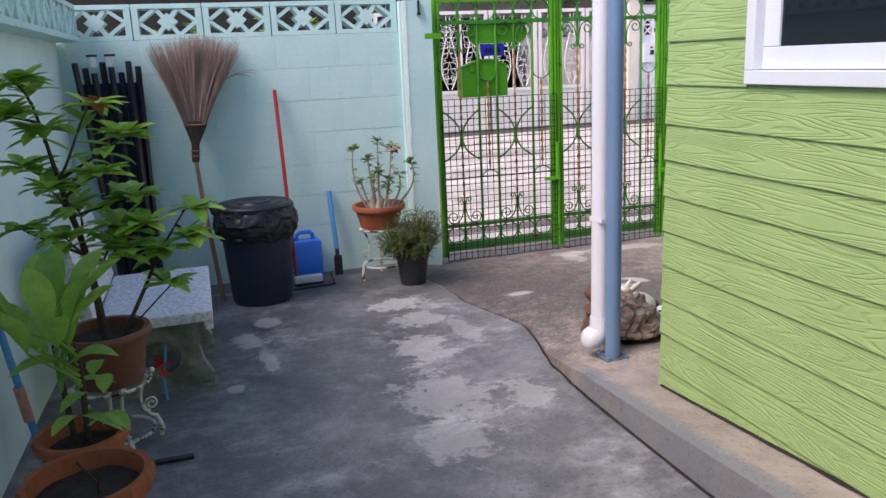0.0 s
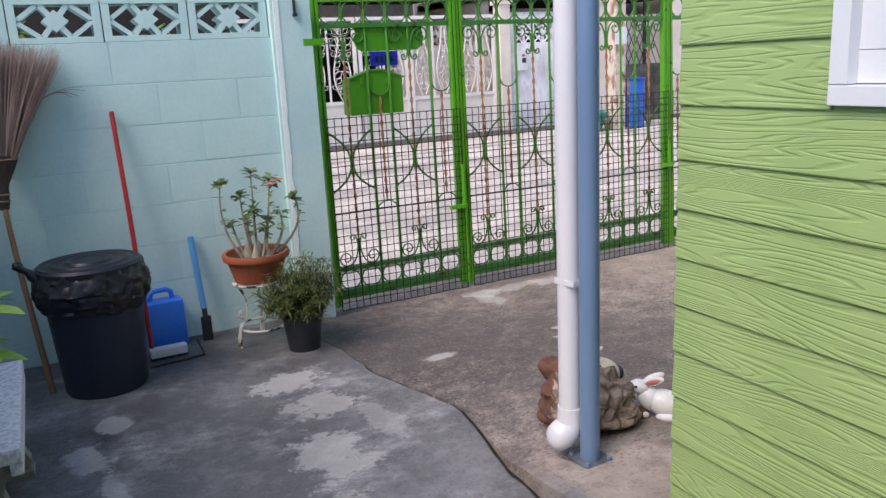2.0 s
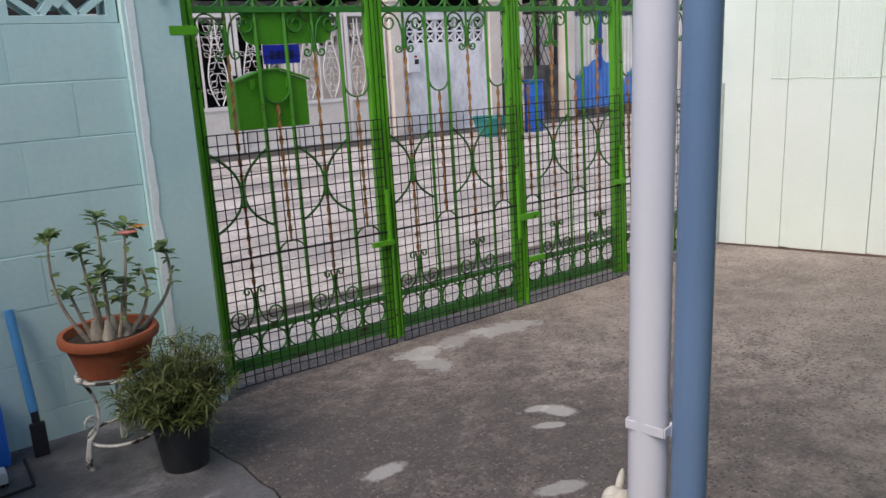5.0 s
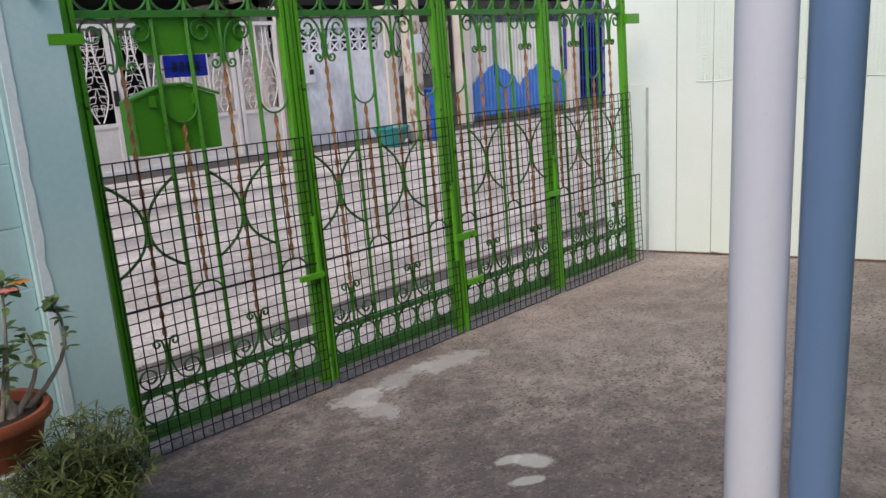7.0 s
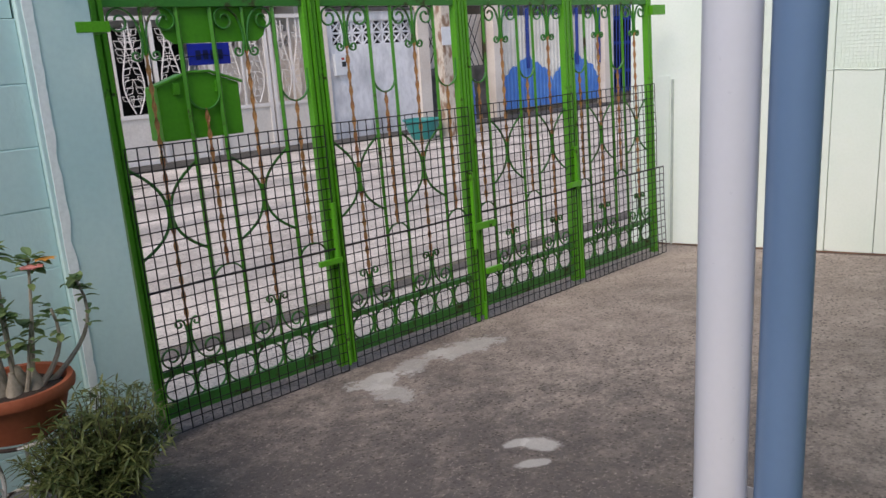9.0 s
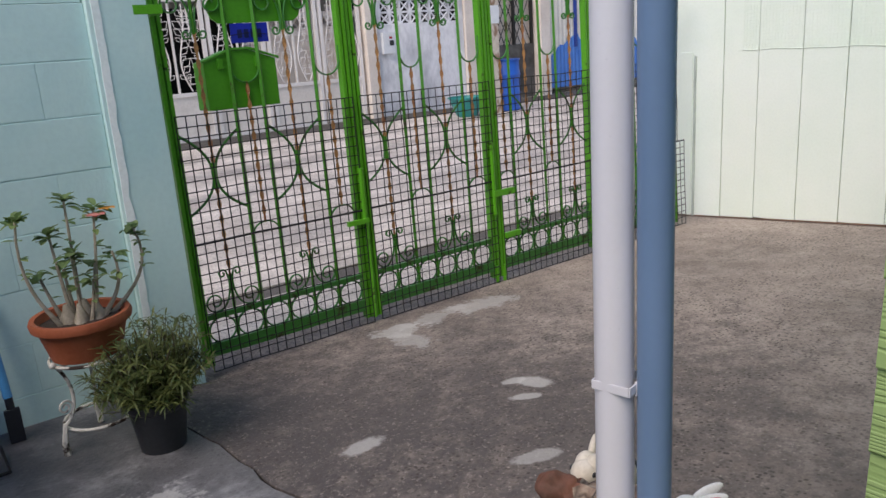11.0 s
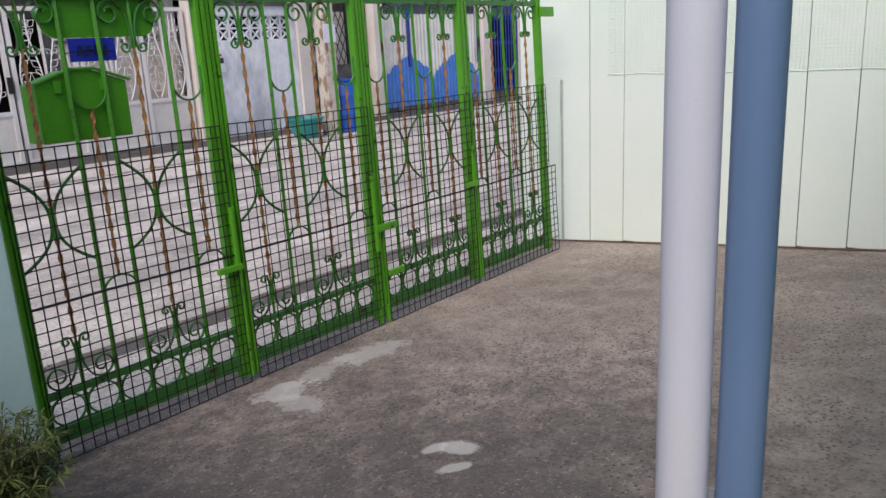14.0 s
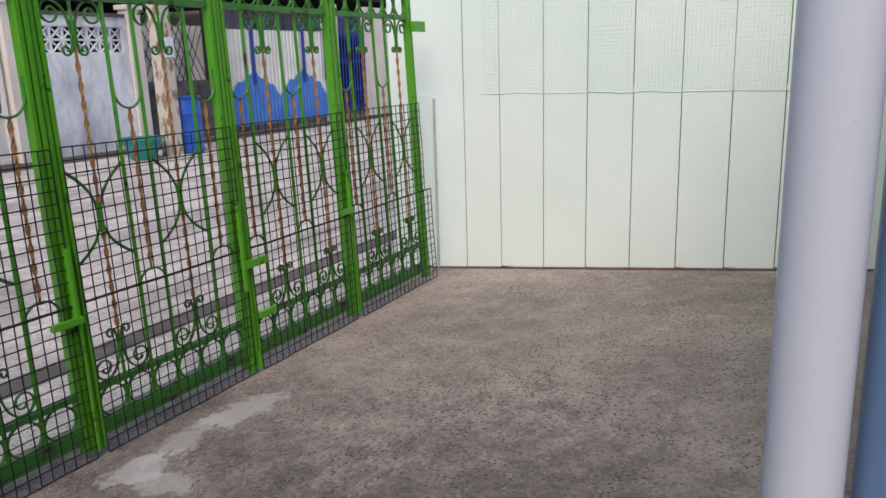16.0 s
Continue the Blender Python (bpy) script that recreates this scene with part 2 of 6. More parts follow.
BLUE_STEEL = surface("blue_grey_enamel", rgb("6c86a6"), rgb("5c7796"), 0.35, 2.0, 90.0, 0.6, 0.0006, grain=0.04)
DIRTY_STEEL = surface("dirty_blue_steel", rgb("66747f"), rgb("43464a"), 0.6, 14.0, 90.0, 0.9, 0.001)
FRAME_WHITE = surface("white_aluminium", rgb("d6dade"), rgb("c8cdd2"), 0.35, 3.0, 80.0, 0.4, 0.0003, grain=0.04)
DARK = surface("unlit_room_and_iron", rgb("22252a"), rgb("15171a"), 0.7, 2.0, 20.0, 0.5, 0.001)
# Dark brown for the joints and for the painted shadow line under the siding.
SEAM_DARK = surface("dark_seam_and_shadow", rgb("2c2723"), rgb("1c1916"), 0.95, 14.0, 90.0, 0.8, 0.006)
FAR_DARK = concrete("near_black_concrete", rgb("383532"), rgb("4e4a46"), rgb("6d6862"), 0.6, (), 0.6)
DRAIN = concrete("sooty_drain_concrete", rgb("56514d"), rgb("716b66"), rgb("8d867f"), 0.6, (), 0.6)
GREY_STRIP = surface("grey_white_conduit", rgb("c3ccc6"), rgb("a5afa9"), 0.6, 6.0, 60.0, 0.7, 0.001)
RUSTY_DIRT = surface("brown_dirt", rgb("7a5a4a"), rgb("4a3a32"), 0.95, 9.0, 70.0, 0.9, 0.004)
PLAIN = surface("plain_render", rgb("b9b6b0"), rgb("9a968f"), 0.85, 1.0, 30.0, 0.7, 0.003)


def glass_mat():
    m, tree, bsdf = nodes_of("dark_window_glass")
    bsdf.inputs["Base Color"].default_value = (0.01, 0.012, 0.016, 1)
    bsdf.inputs["Roughness"].default_value = 0.04
    return m


GLASS = glass_mat()


# ---- mesh helpers ----
def mesh_object(name, bm, material, smooth=False):
    me = bpy.data.meshes.new(name)
    bm.normal_update()
    if smooth:
        for e in bm.edges:
            e.smooth = not (len(e.link_faces) == 2 and e.calc_face_angle(0) > 0.75)
    bm.to_mesh(me)
    bm.free()
    if material:
        me.materials.append(material)
    if smooth:
        me.polygons.foreach_set("use_smooth", [True] * len(me.polygons))
    return new(name, me)


def part(name, bm, material, parent, label="", smooth=False):
    ob = mesh_object(name, bm, material, smooth)
    ob.parent = parent
    if label:
        tagged(ob, label)
    return ob


def thing(name, label, category, group="", at=None):
    ob = new(name)
    ob.empty_display_size = 0.1
    if at is not None:
        ob.matrix_world = at
    return tagged(ob, label, category, group)


def structure(name, bm, material, label="", smooth=False):
    return tagged(mesh_object(name, bm, material, smooth), label, "", "", "structure")


def box(bm, lo, hi, bevel=0.0):
    x0, y0, z0 = lo
    x1, y1, z1 = hi
    vs = [bm.verts.new(p) for p in ((x0, y0, z0), (x1, y0, z0), (x1, y1, z0), (x0, y1, z0), (x0, y0, z1), (x1, y0, z1), (x1, y1, z1), (x0, y1, z1))]
    fs = [bm.faces.new([vs[i] for i in f]) for f in ((3, 2, 1, 0), (4, 5, 6, 7), (0, 1, 5, 4), (1, 2, 6, 5), (2, 3, 7, 6), (3, 0, 4, 7))]
    if bevel:
        bmesh.ops.bevel(bm, geom=list({e for f in fs for e in f.edges}), offset=bevel, segments=2, affect="EDGES", profile=0.7)
    return bm


def boxes(*items, bevel=0.0):
    bm = bmesh.new()
    for lo, hi in items:
        box(bm, lo, hi, bevel)
    return bm


def tube(bm, pts, r, n=8, closed=False, flat=1.0, caps=True):
    """A rod along points; r a number or one per point."""
    pts = [Vector(p) for p in pts]
    rings = []
    up = Vector((0, 0, 1))
    last = None
    for i, p in enumerate(pts):
        a = pts[(i - 1) % len(pts)] if closed or i else p
        b = pts[(i + 1) % len(pts)] if closed or i < len(pts) - 1 else p
        d = (b - a).normalized() if (b - a).length > 1e-9 else Vector((0, 0, 1))
        if last is None:
            side = d.cross(up if abs(d.dot(up)) < 0.95 else Vector((0, 1, 0))).normalized()
        else:
            side = (last - d * last.dot(d)).normalized()
        last = side
        other = d.cross(side)
        rr = r[i] if isinstance(r, (list, tuple)) else r
        rings.append([bm.verts.new(p + side * (rr * math.cos(2 * math.pi * k / n)) + other * (rr * flat * math.sin(2 * math.pi * k / n))) for k in range(n)])
    m = len(rings)
    for i in range(m if closed else m - 1):
        a, b = rings[i], rings[(i + 1) % m]
        for k in range(n):
            bm.faces.new((a[k], a[(k + 1) % n], b[(k + 1) % n], b[k]))
    if caps and not closed:
        bm.faces.new(rings[0][::-1])
        bm.faces.new(rings[-1])
    return bm


def lathe(bm, profile, n=32, centre=(0, 0, 0), wobble=None):
    """Turns (radius, height) pairs round z."""
    rings = []
    for j, (r, z) in enumerate(profile):
        ring = []
        for k in range(n):
            a = 2 * math.pi * k / n
            rr = r * (1 + (wobble(a, j) if wobble else 0))
            ring.append(bm.verts.new((centre[0] + rr * math.cos(a), centre[1] + rr * math.sin(a), centre[2] + z)))
        rings.append(ring)
    for a, b in zip(rings, rings[1:]):
        for k in range(n):
            bm.faces.new((a[k], a[(k + 1) % n], b[(k + 1) % n], b[k]))
    bm.faces.new(rings[0][::-1])
    bm.faces.new(rings[-1])
    return bm


def bar(bm, p, q, w, d=None):
    """A square bar from p to q."""
    return tube(bm, [p, q], w * 0.7071, 4) if d is None else tube(bm, [p, q], w * 0.7071, 4, flat=d / w)


def curve_pts(f, n):
    return [f(i / (n - 1)) for i in range(n)]


# ---- ground ----
GATE_Y = 5.085
SLOPE = 0.076


def yard_z(y):
    return 0.062 + 0.023 * (4.85 - y)


CRACK = ((5.0, 1.14), (4.6, 1.24), (4.27, 1.287), (3.88, 1.30), (3.60, 1.372), (3.37, 1.432), (3.25, 1.412), (3.055, 1.37), (2.818, 1.32), (2.45, 1.298), (2.0, 1.292), (-3.0, 1.29))


def crack_x(y):
    for (ya, xa), (yb, xb) in zip(CRACK, CRACK[1:]):
        if y >= yb:
            k = min(1, max(0, (ya - y) / (ya - yb)))
            return xa + (xb - xa) * k
    return CRACK[-1][1]


def drive_z(x, y):
    full = SLOPE * (GATE_Y - y)
    if x > 3.0:
        return full
    low = yard_z(y)
    edge = 0.22 + 0.78 * min(1, max(0, (3.1 - y) / 0.55))
    k = min(1, max(0, (x - crack_x(y)) / 0.45))
    k = k * k * (3 - 2 * k)
    b = edge + (1 - edge) * k
    return low + (full - low) * b if full > low else full * (k) + low * (1 - k)


def ground_sheet(name, xs, ys, f, material, label, skirt=0.25):
    bm = bmesh.new()
    grid = [[bm.verts.new((x, y, z)) for x, y, z in (f(x, y) for x in xs)] for y in ys]
    for a, b in zip(grid, grid[1:]):
        for i in range(len(xs) - 1):
            bm.faces.new((a[i], a[i + 1], b[i + 1], b[i]))
    loop = grid[0] + [r[-1] for r in grid[1:]] + grid[-1][-2::-1] + [r[0] for r in grid[-2:0:-1]]
    low = [bm.verts.new((v.co.x, v.co.y, v.co.z - skirt)) for v in loop]
    for i in range(len(loop)):
        j = (i + 1) % len(loop)
        bm.faces.new((loop[j], loop[i], low[i], low[j]))
    return structure(name, bm, material, label)


YS = [-3.0 + 0.08 * i for i in range(101)]


def drive_point(u, y):
    x0 = crack_x(y) + 0.005 + 0.012 * noise.noise((0, y * 9, 0)) * (y > 2.4)
    x = x0 + u * (8.0 - x0)
    return (x, y, drive_z(x, y))


def yard_point(u, y):
    x1 = crack_x(y) - 0.004 - 0.004 * noise.noise((5, y * 14, 0)) + 0.012 * noise.noise((0, y * 9, 0)) * (y > 2.4)
    x = -0.9 + u * (x1 + 0.9)
    return (x, y, yard_z(y) + 0.004 * noise.noise((x * 2, y * 2, 0)))


US = [(i / 60) ** 1.6 for i in range(61)]
ys_d = [y for y in YS if y <= 4.97] + [5.0, 5.1, 5.25, 5.4]
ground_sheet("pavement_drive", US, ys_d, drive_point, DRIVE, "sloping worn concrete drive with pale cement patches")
ground_sheet("pavement_yard", [i / 30 for i in range(31)], [y for y in YS if y <= 4.97] + [5.0, 5.1], yard_point, YARD, "stained grey concrete yard slab with pale and dark patches", 0.3)
# dark ragged strip along the joint between the slabs
b = bmesh.new()
rows_j = []
for k in range(260):
    y = 4.96 - 7.9 * k / 259
    x = crack_x(y) + 0.012 * noise.noise((0, y * 9, 0)) * (y > 2.4)
    low = min(1.0, max(0.0, (3.45 - y) / 0.3))
    ragged = 0.005 * noise.noise((7, y * 16, 0)) + 0.004 * noise.noise((9, y * 45, 0))
    wide = max(0.0, 0.0015 * low + ragged)
    z = yard_z(y) - 0.006 + 0.0115 * low
    rows_j.append([b.verts.new(p) for p in ((x - 0.0045 - wide, y, z), (x + 0.001, y, z - 0.001), (x + 0.012, y, z), (x + 0.012, y, -0.1), (x - 0.012, y, -0.1))])
for a, c in zip(rows_j, rows_j[1:]):
    for q in range(4):
        b.faces.new((a[q], a[q + 1], c[q + 1], c[q]))
structure("ground_joint", b, SEAM_DARK, "dark ragged strip filling the joint between the slabs")


def street_z(y):
    return -0.02 + 0.006 * (y - 5.4)


def strip(y0, y1, z0, z1, x0=-60.0, x1=90.0, n=60, thick=0.3):
    bm = bmesh.new()
    xs = [x0 + (x1 - x0) * i / n for i in range(n + 1)]
    for pa, pb in (((y0, z0), (y1, z1)),):
        top0 = [bm.verts.new((x, y0, z0)) for x in xs]
        top1 = [bm.verts.new((x, y1, z1)) for x in xs]
        for i in range(n):
            bm.faces.new((top0[i], top0[i + 1], top1[i + 1], top1[i]))
        lo0 = [bm.verts.new((x, y0, z0 - thick)) for x in (x0, x1)]
        lo1 = [bm.verts.new((x, y1, z1 - thick)) for x in (x0, x1)]
        bm.faces.new((*top0, lo0[1], lo0[0])[::-1])
        bm.faces.new((*top1, lo1[1], lo1[0]))
    return bm


structure("road", strip(6.12, 11.84, street_z(6.12), street_z(11.84)), ROAD, "sunlit pale concrete street")
structure("gutter_joint", strip(11.845, 11.955, 0.004, 0.004), SEAM_DARK, "dark open joint along the far side of the street")
structure("road_side", strip(11.96, 13.3, street_z(11.96), 0.022), ROAD, "pale concrete margin across the street")
structure("gutter_cover", strip(5.935, 6.115, -0.030, -0.030), DRAIN, "sooty dark drain strip along the street")
structure("road_verge", strip(5.41, 5.93, -0.02, -0.018), ROAD, "pale concrete verge before the gate")
structure("ground", boxes(((-600, -600, -0.9), (600, 600, -0.35))), PLAIN, "bare ground reaching the horizon")
structure("gutter_opposite", strip(13.31, 14.2, 0.018, 0.020), FAR_DARK, "near-black concrete strip at the foot of the far walls")
structure("pavement_opposite", strip(13.305, 22.0, 0.012, 0.014), GUTTER, "raised concrete pavement across the street")

# ---- yard walls ----
WALL_Y = 4.985
FACE = 4.985


def block_wall():
    wall = structure("wall_north", boxes(((-0.95, 4.9885, -0.2), (1.28, 5.13, 1.575))), AQUA, "aqua painted concrete block wall with pierced top course")
    solid = bmesh.new()
    box(solid, (0, 0, 0), (0.386, 0.02, 0.193), 0.003)
    me = bpy.data.meshes.new("block")
    solid.to_mesh(me)
    solid.free()
    me.materials.append(AQUA)
    for row in range(8):
        z = 1.575 - 0.2 * (row + 1) + 0.004
        x = 1.28 - 0.392 + (0.196 if row % 2 else 0)
        while x > -1.1:
            x0 = max(x, -0.95)
            x1 = min(x + 0.3918, 1.279)
            ob = new("block", me)
            ob.parent = wall
            ob.location = (x0, FACE + 0.0018 * random.random(), z)
            ob.scale = ((x1 - x0) / 0.386, 1, 1.02)
            x -= 0.392
    return wall


WALL = block_wall()


def pierced_block_mesh(w=0.39, h=0.2, d=0.14, hw=0.318, hh=0.146):
    """Decor block: a frame with an X and two chevrons across the hole."""
    bm = bmesh.new()
    mx, mz = (w - hw) / 2, (h - hh) / 2
    box(bm, (0, 0, 0), (w, d, mz), 0.002)
    box(bm, (0, 0, h - mz), (w, d, h), 0.002)
    box(bm, (0, 0.001, mz), (mx, d - 0.001, h - mz))
    box(bm, (w - mx, 0.001, mz), (w, d - 0.001, h - mz))

    def rib(a, b, t=0.019):
        a, b = Vector((a[0], 0, a[1])), Vector((b[0], 0, b[1]))
        n = (b - a).normalized().cross(Vector((0, 1, 0))) * t / 2
        quad = [a + n, b + n, b - n, a - n]
        f = [bm.verts.new((p.x, 0.006, p.z)) for p in quad]
        k = [bm.verts.new((p.x, d - 0.006, p.z)) for p in quad]
        bm.faces.new(f)
        bm.faces.new(k[::-1])
        for i in range(4):
            bm.faces.new((f[(i + 1) % 4], f[i], k[i], k[(i + 1) % 4]))
    cx, cz = w / 2, h / 2
    l, r, b, t = mx, w - mx, mz, h - mz
    for s in (-1, 1):
        x = l if s < 0 else r
        rib((x, cz + 0.004), (cx + s * 0.066, t), 0.021)
        rib((x, cz - 0.004), (cx + s * 0.066, b), 0.021)
        rib((cx + s * 0.060, t), (cx - s * 0.060, b), 0.024)
    for y in (0.004, d - 0.004):
        quad = [bm.verts.new((cx + e * 0.058, y, cz + g * 0.05)) for e, g in ((1, 0), (0, 1), (-1, 0), (0, -1))]
        bm.faces.new(quad if y > 0.01 else quad[::-1])
        if y < 0.01:
            front = quad
    for i in range(4):
        bm.faces.new((front[(i + 1) % 4], front[i], quad[i], quad[(i + 1) % 4]))
    me = bpy.data.meshes.new("pierced_block")
    bmesh.ops.recalc_face_normals(bm, faces=bm.faces)
    bm.to_mesh(me)
    bm.free()
    return me


DECOR = pierced_block_mesh()
DECOR.materials.append(AQUA)
for i in range(6):
    ob = new("pierced_block", DECOR)
    ob.parent = WALL
    ob.location = (1.28 - 0.396 * (i + 1), 4.99, 1.578)
# gate column with its pale plaster edge
COLUMN = structure("pillar_gate", boxes(((1.281, 4.955, -0.2), (1.498, 5.13, 1.765)), bevel=0.006), AQUA, "aqua rendered gate pillar")
b = bmesh.new()
rows_e = []
for k in range(60):
    z = 0.2 + 1.562 * k / 59
    lean = 0.008 * (z - 0.6)
    xa = 1.291 + lean + 0.003 * noise.noise((0, 0, z * 9))
    xb = 1.319 + lean + 0.007 * noise.noise((4, 0, z * 11)) + 0.003 * noise.noise((4, 3, z * 40))
    rows_e.append([b.verts.new(p) for p in ((xa, 4.956, z), (xa, 4.951, z), (xb, 4.951, z), (xb, 4.956, z))])
for a, c in zip(rows_e, rows_e[1:]):
    for q in range(3):
        b.faces.new((a[q], a[q + 1], c[q + 1], c[q]))
edge = part("plaster_edge", b, AQUA_EDGE, COLUMN, "pale rough plaster edge")
part("iron_hook", boxes(((1.403, 4.930, 1.69), (1.412, 4.954, 1.765)), ((1.398, 4.925, 1.675), (1.417, 4.954, 1.690)), bevel=0.002), DARK, COLUMN, "dark iron hook")
# left boundary wall with a pierced top course
side = structure("wall_west", boxes(((-0.90, -3.0, -0.2), (-0.72, 4.98, 1.575))), AQUA_LIGHTENED, "pale aqua side wall, colour lightened against shade, with a closed decor course")
for i in range(19):
    ob = new("pierced_block", DECOR)
    ob.parent = side
    ob.matrix_local = pose(-0.735, 4.96 - 0.396 * i, 1.578, 0, 0, -90)
structure("wall_south", boxes(((-0.9, -3.2, -0.2), (1.6, -3.0, 2.4))), PLAIN, "plain rendered wall closing the yard")


# ---- house with lapped siding ----
HX, HY = 1.49, 2.29
LAPS = (0.20, 0.288, 0.414, 0.540, 0.664, 0.787, 0.910, 1.033, 1.154, 1.283, 1.420, 1.557, 1.694, 1.831, 1.968, 2.105, 2.242, 2.379, 2.516)
WIN = (-0.15, 1.888, 1.293, 2.45)
house = structure("wall_house", boxes(((HX + 0.03, WIN[1], 0.1), (HX + 0.15, HY - 0.02, 2.6)), ((HX + 0.03, -3.0, 0.1), (HX + 0.15, WIN[1], WIN[2])), ((HX + 0.03, -3.0, WIN[2]), (HX + 0.15, WIN[0], 2.6)), ((HX + 0.03, WIN[0], WIN[3]), (HX + 0.15, WIN[1], 2.6)),
                                   ((HX + 0.15, HY - 0.14, 0.1), (5.28, HY - 0.02, 2.6))), SIDING, "house wall clad in lime green wood-grain boards")


def board_mesh(y0, y1, h):
    """A lap board: its foot stands out over the one below."""
    bm = bmesh.new()
    pts = ((0.022, h + 0.012), (0.006, h + 0.012), (-0.002, 0.003), (-0.0005, 0.0), (0.022, 0.0))
    a = [bm.verts.new((x, y0, z)) for x, z in pts]
    b = [bm.verts.new((x, y1, z)) for x, z in pts]
    bm.faces.new(a[::-1])
    bm.faces.new(b)
    for i in range(5):
        j = (i + 1) % 5
        bm.faces.new((a[i], b[i], b[j], a[j])[::-1])
    bmesh.ops.recalc_face_normals(bm, faces=bm.faces)
    me = bpy.data.meshes.new("siding_board")
    bm.to_mesh(me)
    bm.free()
    me.materials.append(SIDING)
    return me


for z0, z1 in zip(LAPS, LAPS[1:]):
    spans = [(-3.0, HY)]
    if z0 >= WIN[2] - 0.02 and z0 < WIN[3]:
        spans = [(-3.0, WIN[0]), (WIN[1], HY)]
    for a, b in spans:
        ob = new("siding_board", board_mesh(a, b, z1 - z0))
        ob.parent = house
        ob.location = (HX + 0.004, 0, z0)


# Dark strip painted in for the shadow line under the lowest boards.
b = bmesh.new()
rows_g = []
for k in range(70):
    y = HY - 0.02 - 5.2 * k / 69
    z = drive_z(HX, y)
    w_ = 0.006 + 0.007 * noise.noise((0, y * 8, 2)) + 0.003 * noise.noise((0, y * 31, 2))
    rows_g.append([b.verts.new(p) for p in ((HX - w_, y, z + 0.0045), (HX - 0.002, y, z + 0.007), (HX + 0.03, y, z + 0.007))])
for a, c in zip(rows_g, rows_g[1:]):
    for q in range(2):
        b.faces.new((a[q], a[q + 1], c[q + 1], c[q]))
structure("trim_shadow_line", b, SEAM_DARK, "dark strip painted as the shadow line where the siding meets the concrete")


def house_window():
    y0, y1, z0, z1 = WIN
    w = thing("window_1", "white aluminium sliding window with dark glass", "window")
    w["kind"] = "structure"
    x = HX - 0.010
    f = 0.038
    part("window_frame", boxes(((x, y0, z0), (x + 0.09, y1, z0 + f)), ((x, y0, z1 - f), (x + 0.09, y1, z1)), ((x, y0, z0 + f + 0.001), (x + 0.09, y0 + f, z1 - f - 0.001)), ((x, y1 - f, z0 + f + 0.001), (x + 0.09, y1, z1 - f - 0.001)), bevel=0.003), FRAME_WHITE, w)
    mid = (y0 + y1) / 2
    for k, (a, b) in enumerate(((y0 + f, mid + 0.03), (mid - 0.03, y1 - f))):
        xx = x + 0.03 + 0.022 * (1 - k)
        s = 0.06
        za, zb = z0 + f + 0.002, z1 - f - 0.002
        sash = part("sash", boxes(((xx, a, za), (xx + 0.02, b, za + s)), ((xx, a, zb - s), (xx + 0.02, b, zb)), ((xx, a, za + s + 0.001), (xx + 0.02, a + s, zb - s - 0.001)), ((xx, b - s, za + s + 0.001), (xx + 0.02, b, zb - s - 0.001)), bevel=0.002), FRAME_WHITE, w)
        part("pane", boxes(((xx + 0.007, a + s, za + s), (xx + 0.012, b - s, zb - s))), GLASS, sash, "dark reflecting glass")
    # Near-black sheet added for the darkness of the room behind the glass.
    structure("room_behind_window", boxes(((HX + 0.2, y0 - 0.4, z0 - 0.4), (HX + 0.24, y1 + 0.2, z1 + 0.1))), DARK, "near-black sheet standing in for the unlit room")


house_window()
structure("roof_house", boxes(((1.55, -3.0, 2.6), (5.3, HY - 0.1, 2.72))), PLAIN, "flat roof over the house")

# ---- mint board wall ----
# Backing kept dark grey so the gaps between the boards read as lines.
JOINT = surface("dark_board_backing", rgb("4e544e"), rgb("383c38"), 0.9, 6.0, 60.0, 0.7, 0.002)
MINT_TURN = math.degrees(math.atan(0.055))
mint = structure("wall_east", boxes(((0.03, -9.0, -0.3), (0.16, 0.40, 3.2))), JOINT, "pale mint wall of wide vertical boards")
mint.matrix_world = pose(5.275, 5.08, 0, 0, 0, MINT_TURN)
SEAMS = [-0.131, -0.376] + [-0.664 - 0.2735 * i for i in range(24)]
for hi_y, lo_y in zip(SEAMS, SEAMS[1:]):
    bm = bmesh.new()
    z0 = 0.004 + SLOPE * (-(hi_y + lo_y) / 2) + 0.004 + 0.008 * random.random()
    box(bm, (0.012 + 0.002 * random.random(), lo_y + 0.0025, z0 - 0.01), (0.03, hi_y - 0.0025, 3.2), 0.003)
    part("board", bm, MINT, mint)
part("rendered_edge", boxes(((0.010, -0.1285, -0.1), (0.03, 0.40, 3.2)), bevel=0.003), MINT, mint, "smooth mint plaster beside the gate")
bm = bmesh.new()
tube(bm, [(0.006, 0.078 + 0.004 * noise.noise((0, 0, z * 5)), z) for z in [1.165 * k / 12 - 0.03 for k in range(13)]], 0.012, 6, flat=0.7)
part("conduit", bm, GREY_STRIP, mint, "grey-white conduit strip")
bm = bmesh.new()
rows_m = []
for k in range(60):
    y = 0.3 - 6.5 * k / 59
    z = SLOPE * -y + 0.006
    rows_m.append([bm.verts.new(p) for p in ((-0.010 - 0.006 * noise.noise((1, y * 7, 0)), y, z - 0.001), (0.012, y, z + 0.004))])
for a, c in zip(rows_m, rows_m[1:]):
    bm.faces.new((a[0], a[1], c[1], c[0]))
part("dirt_line", bm, RUSTY_DIRT, mint, "brown dirt along the foot of the wall")
part("patch_plate", boxes(((0.002, 0.10, 0.0), (0.0095, 0.20, 1.16)), bevel=0.003), MINT, mint, "painted over plaster patch")


# ---- the folding gate ----
LEAF_X = ((1.545, 2.432), (2.440, 3.292), (3.301, 4.121), (4.129, 4.95))
LEAN = (-0.7, -1.2, -1.6, -2.2)
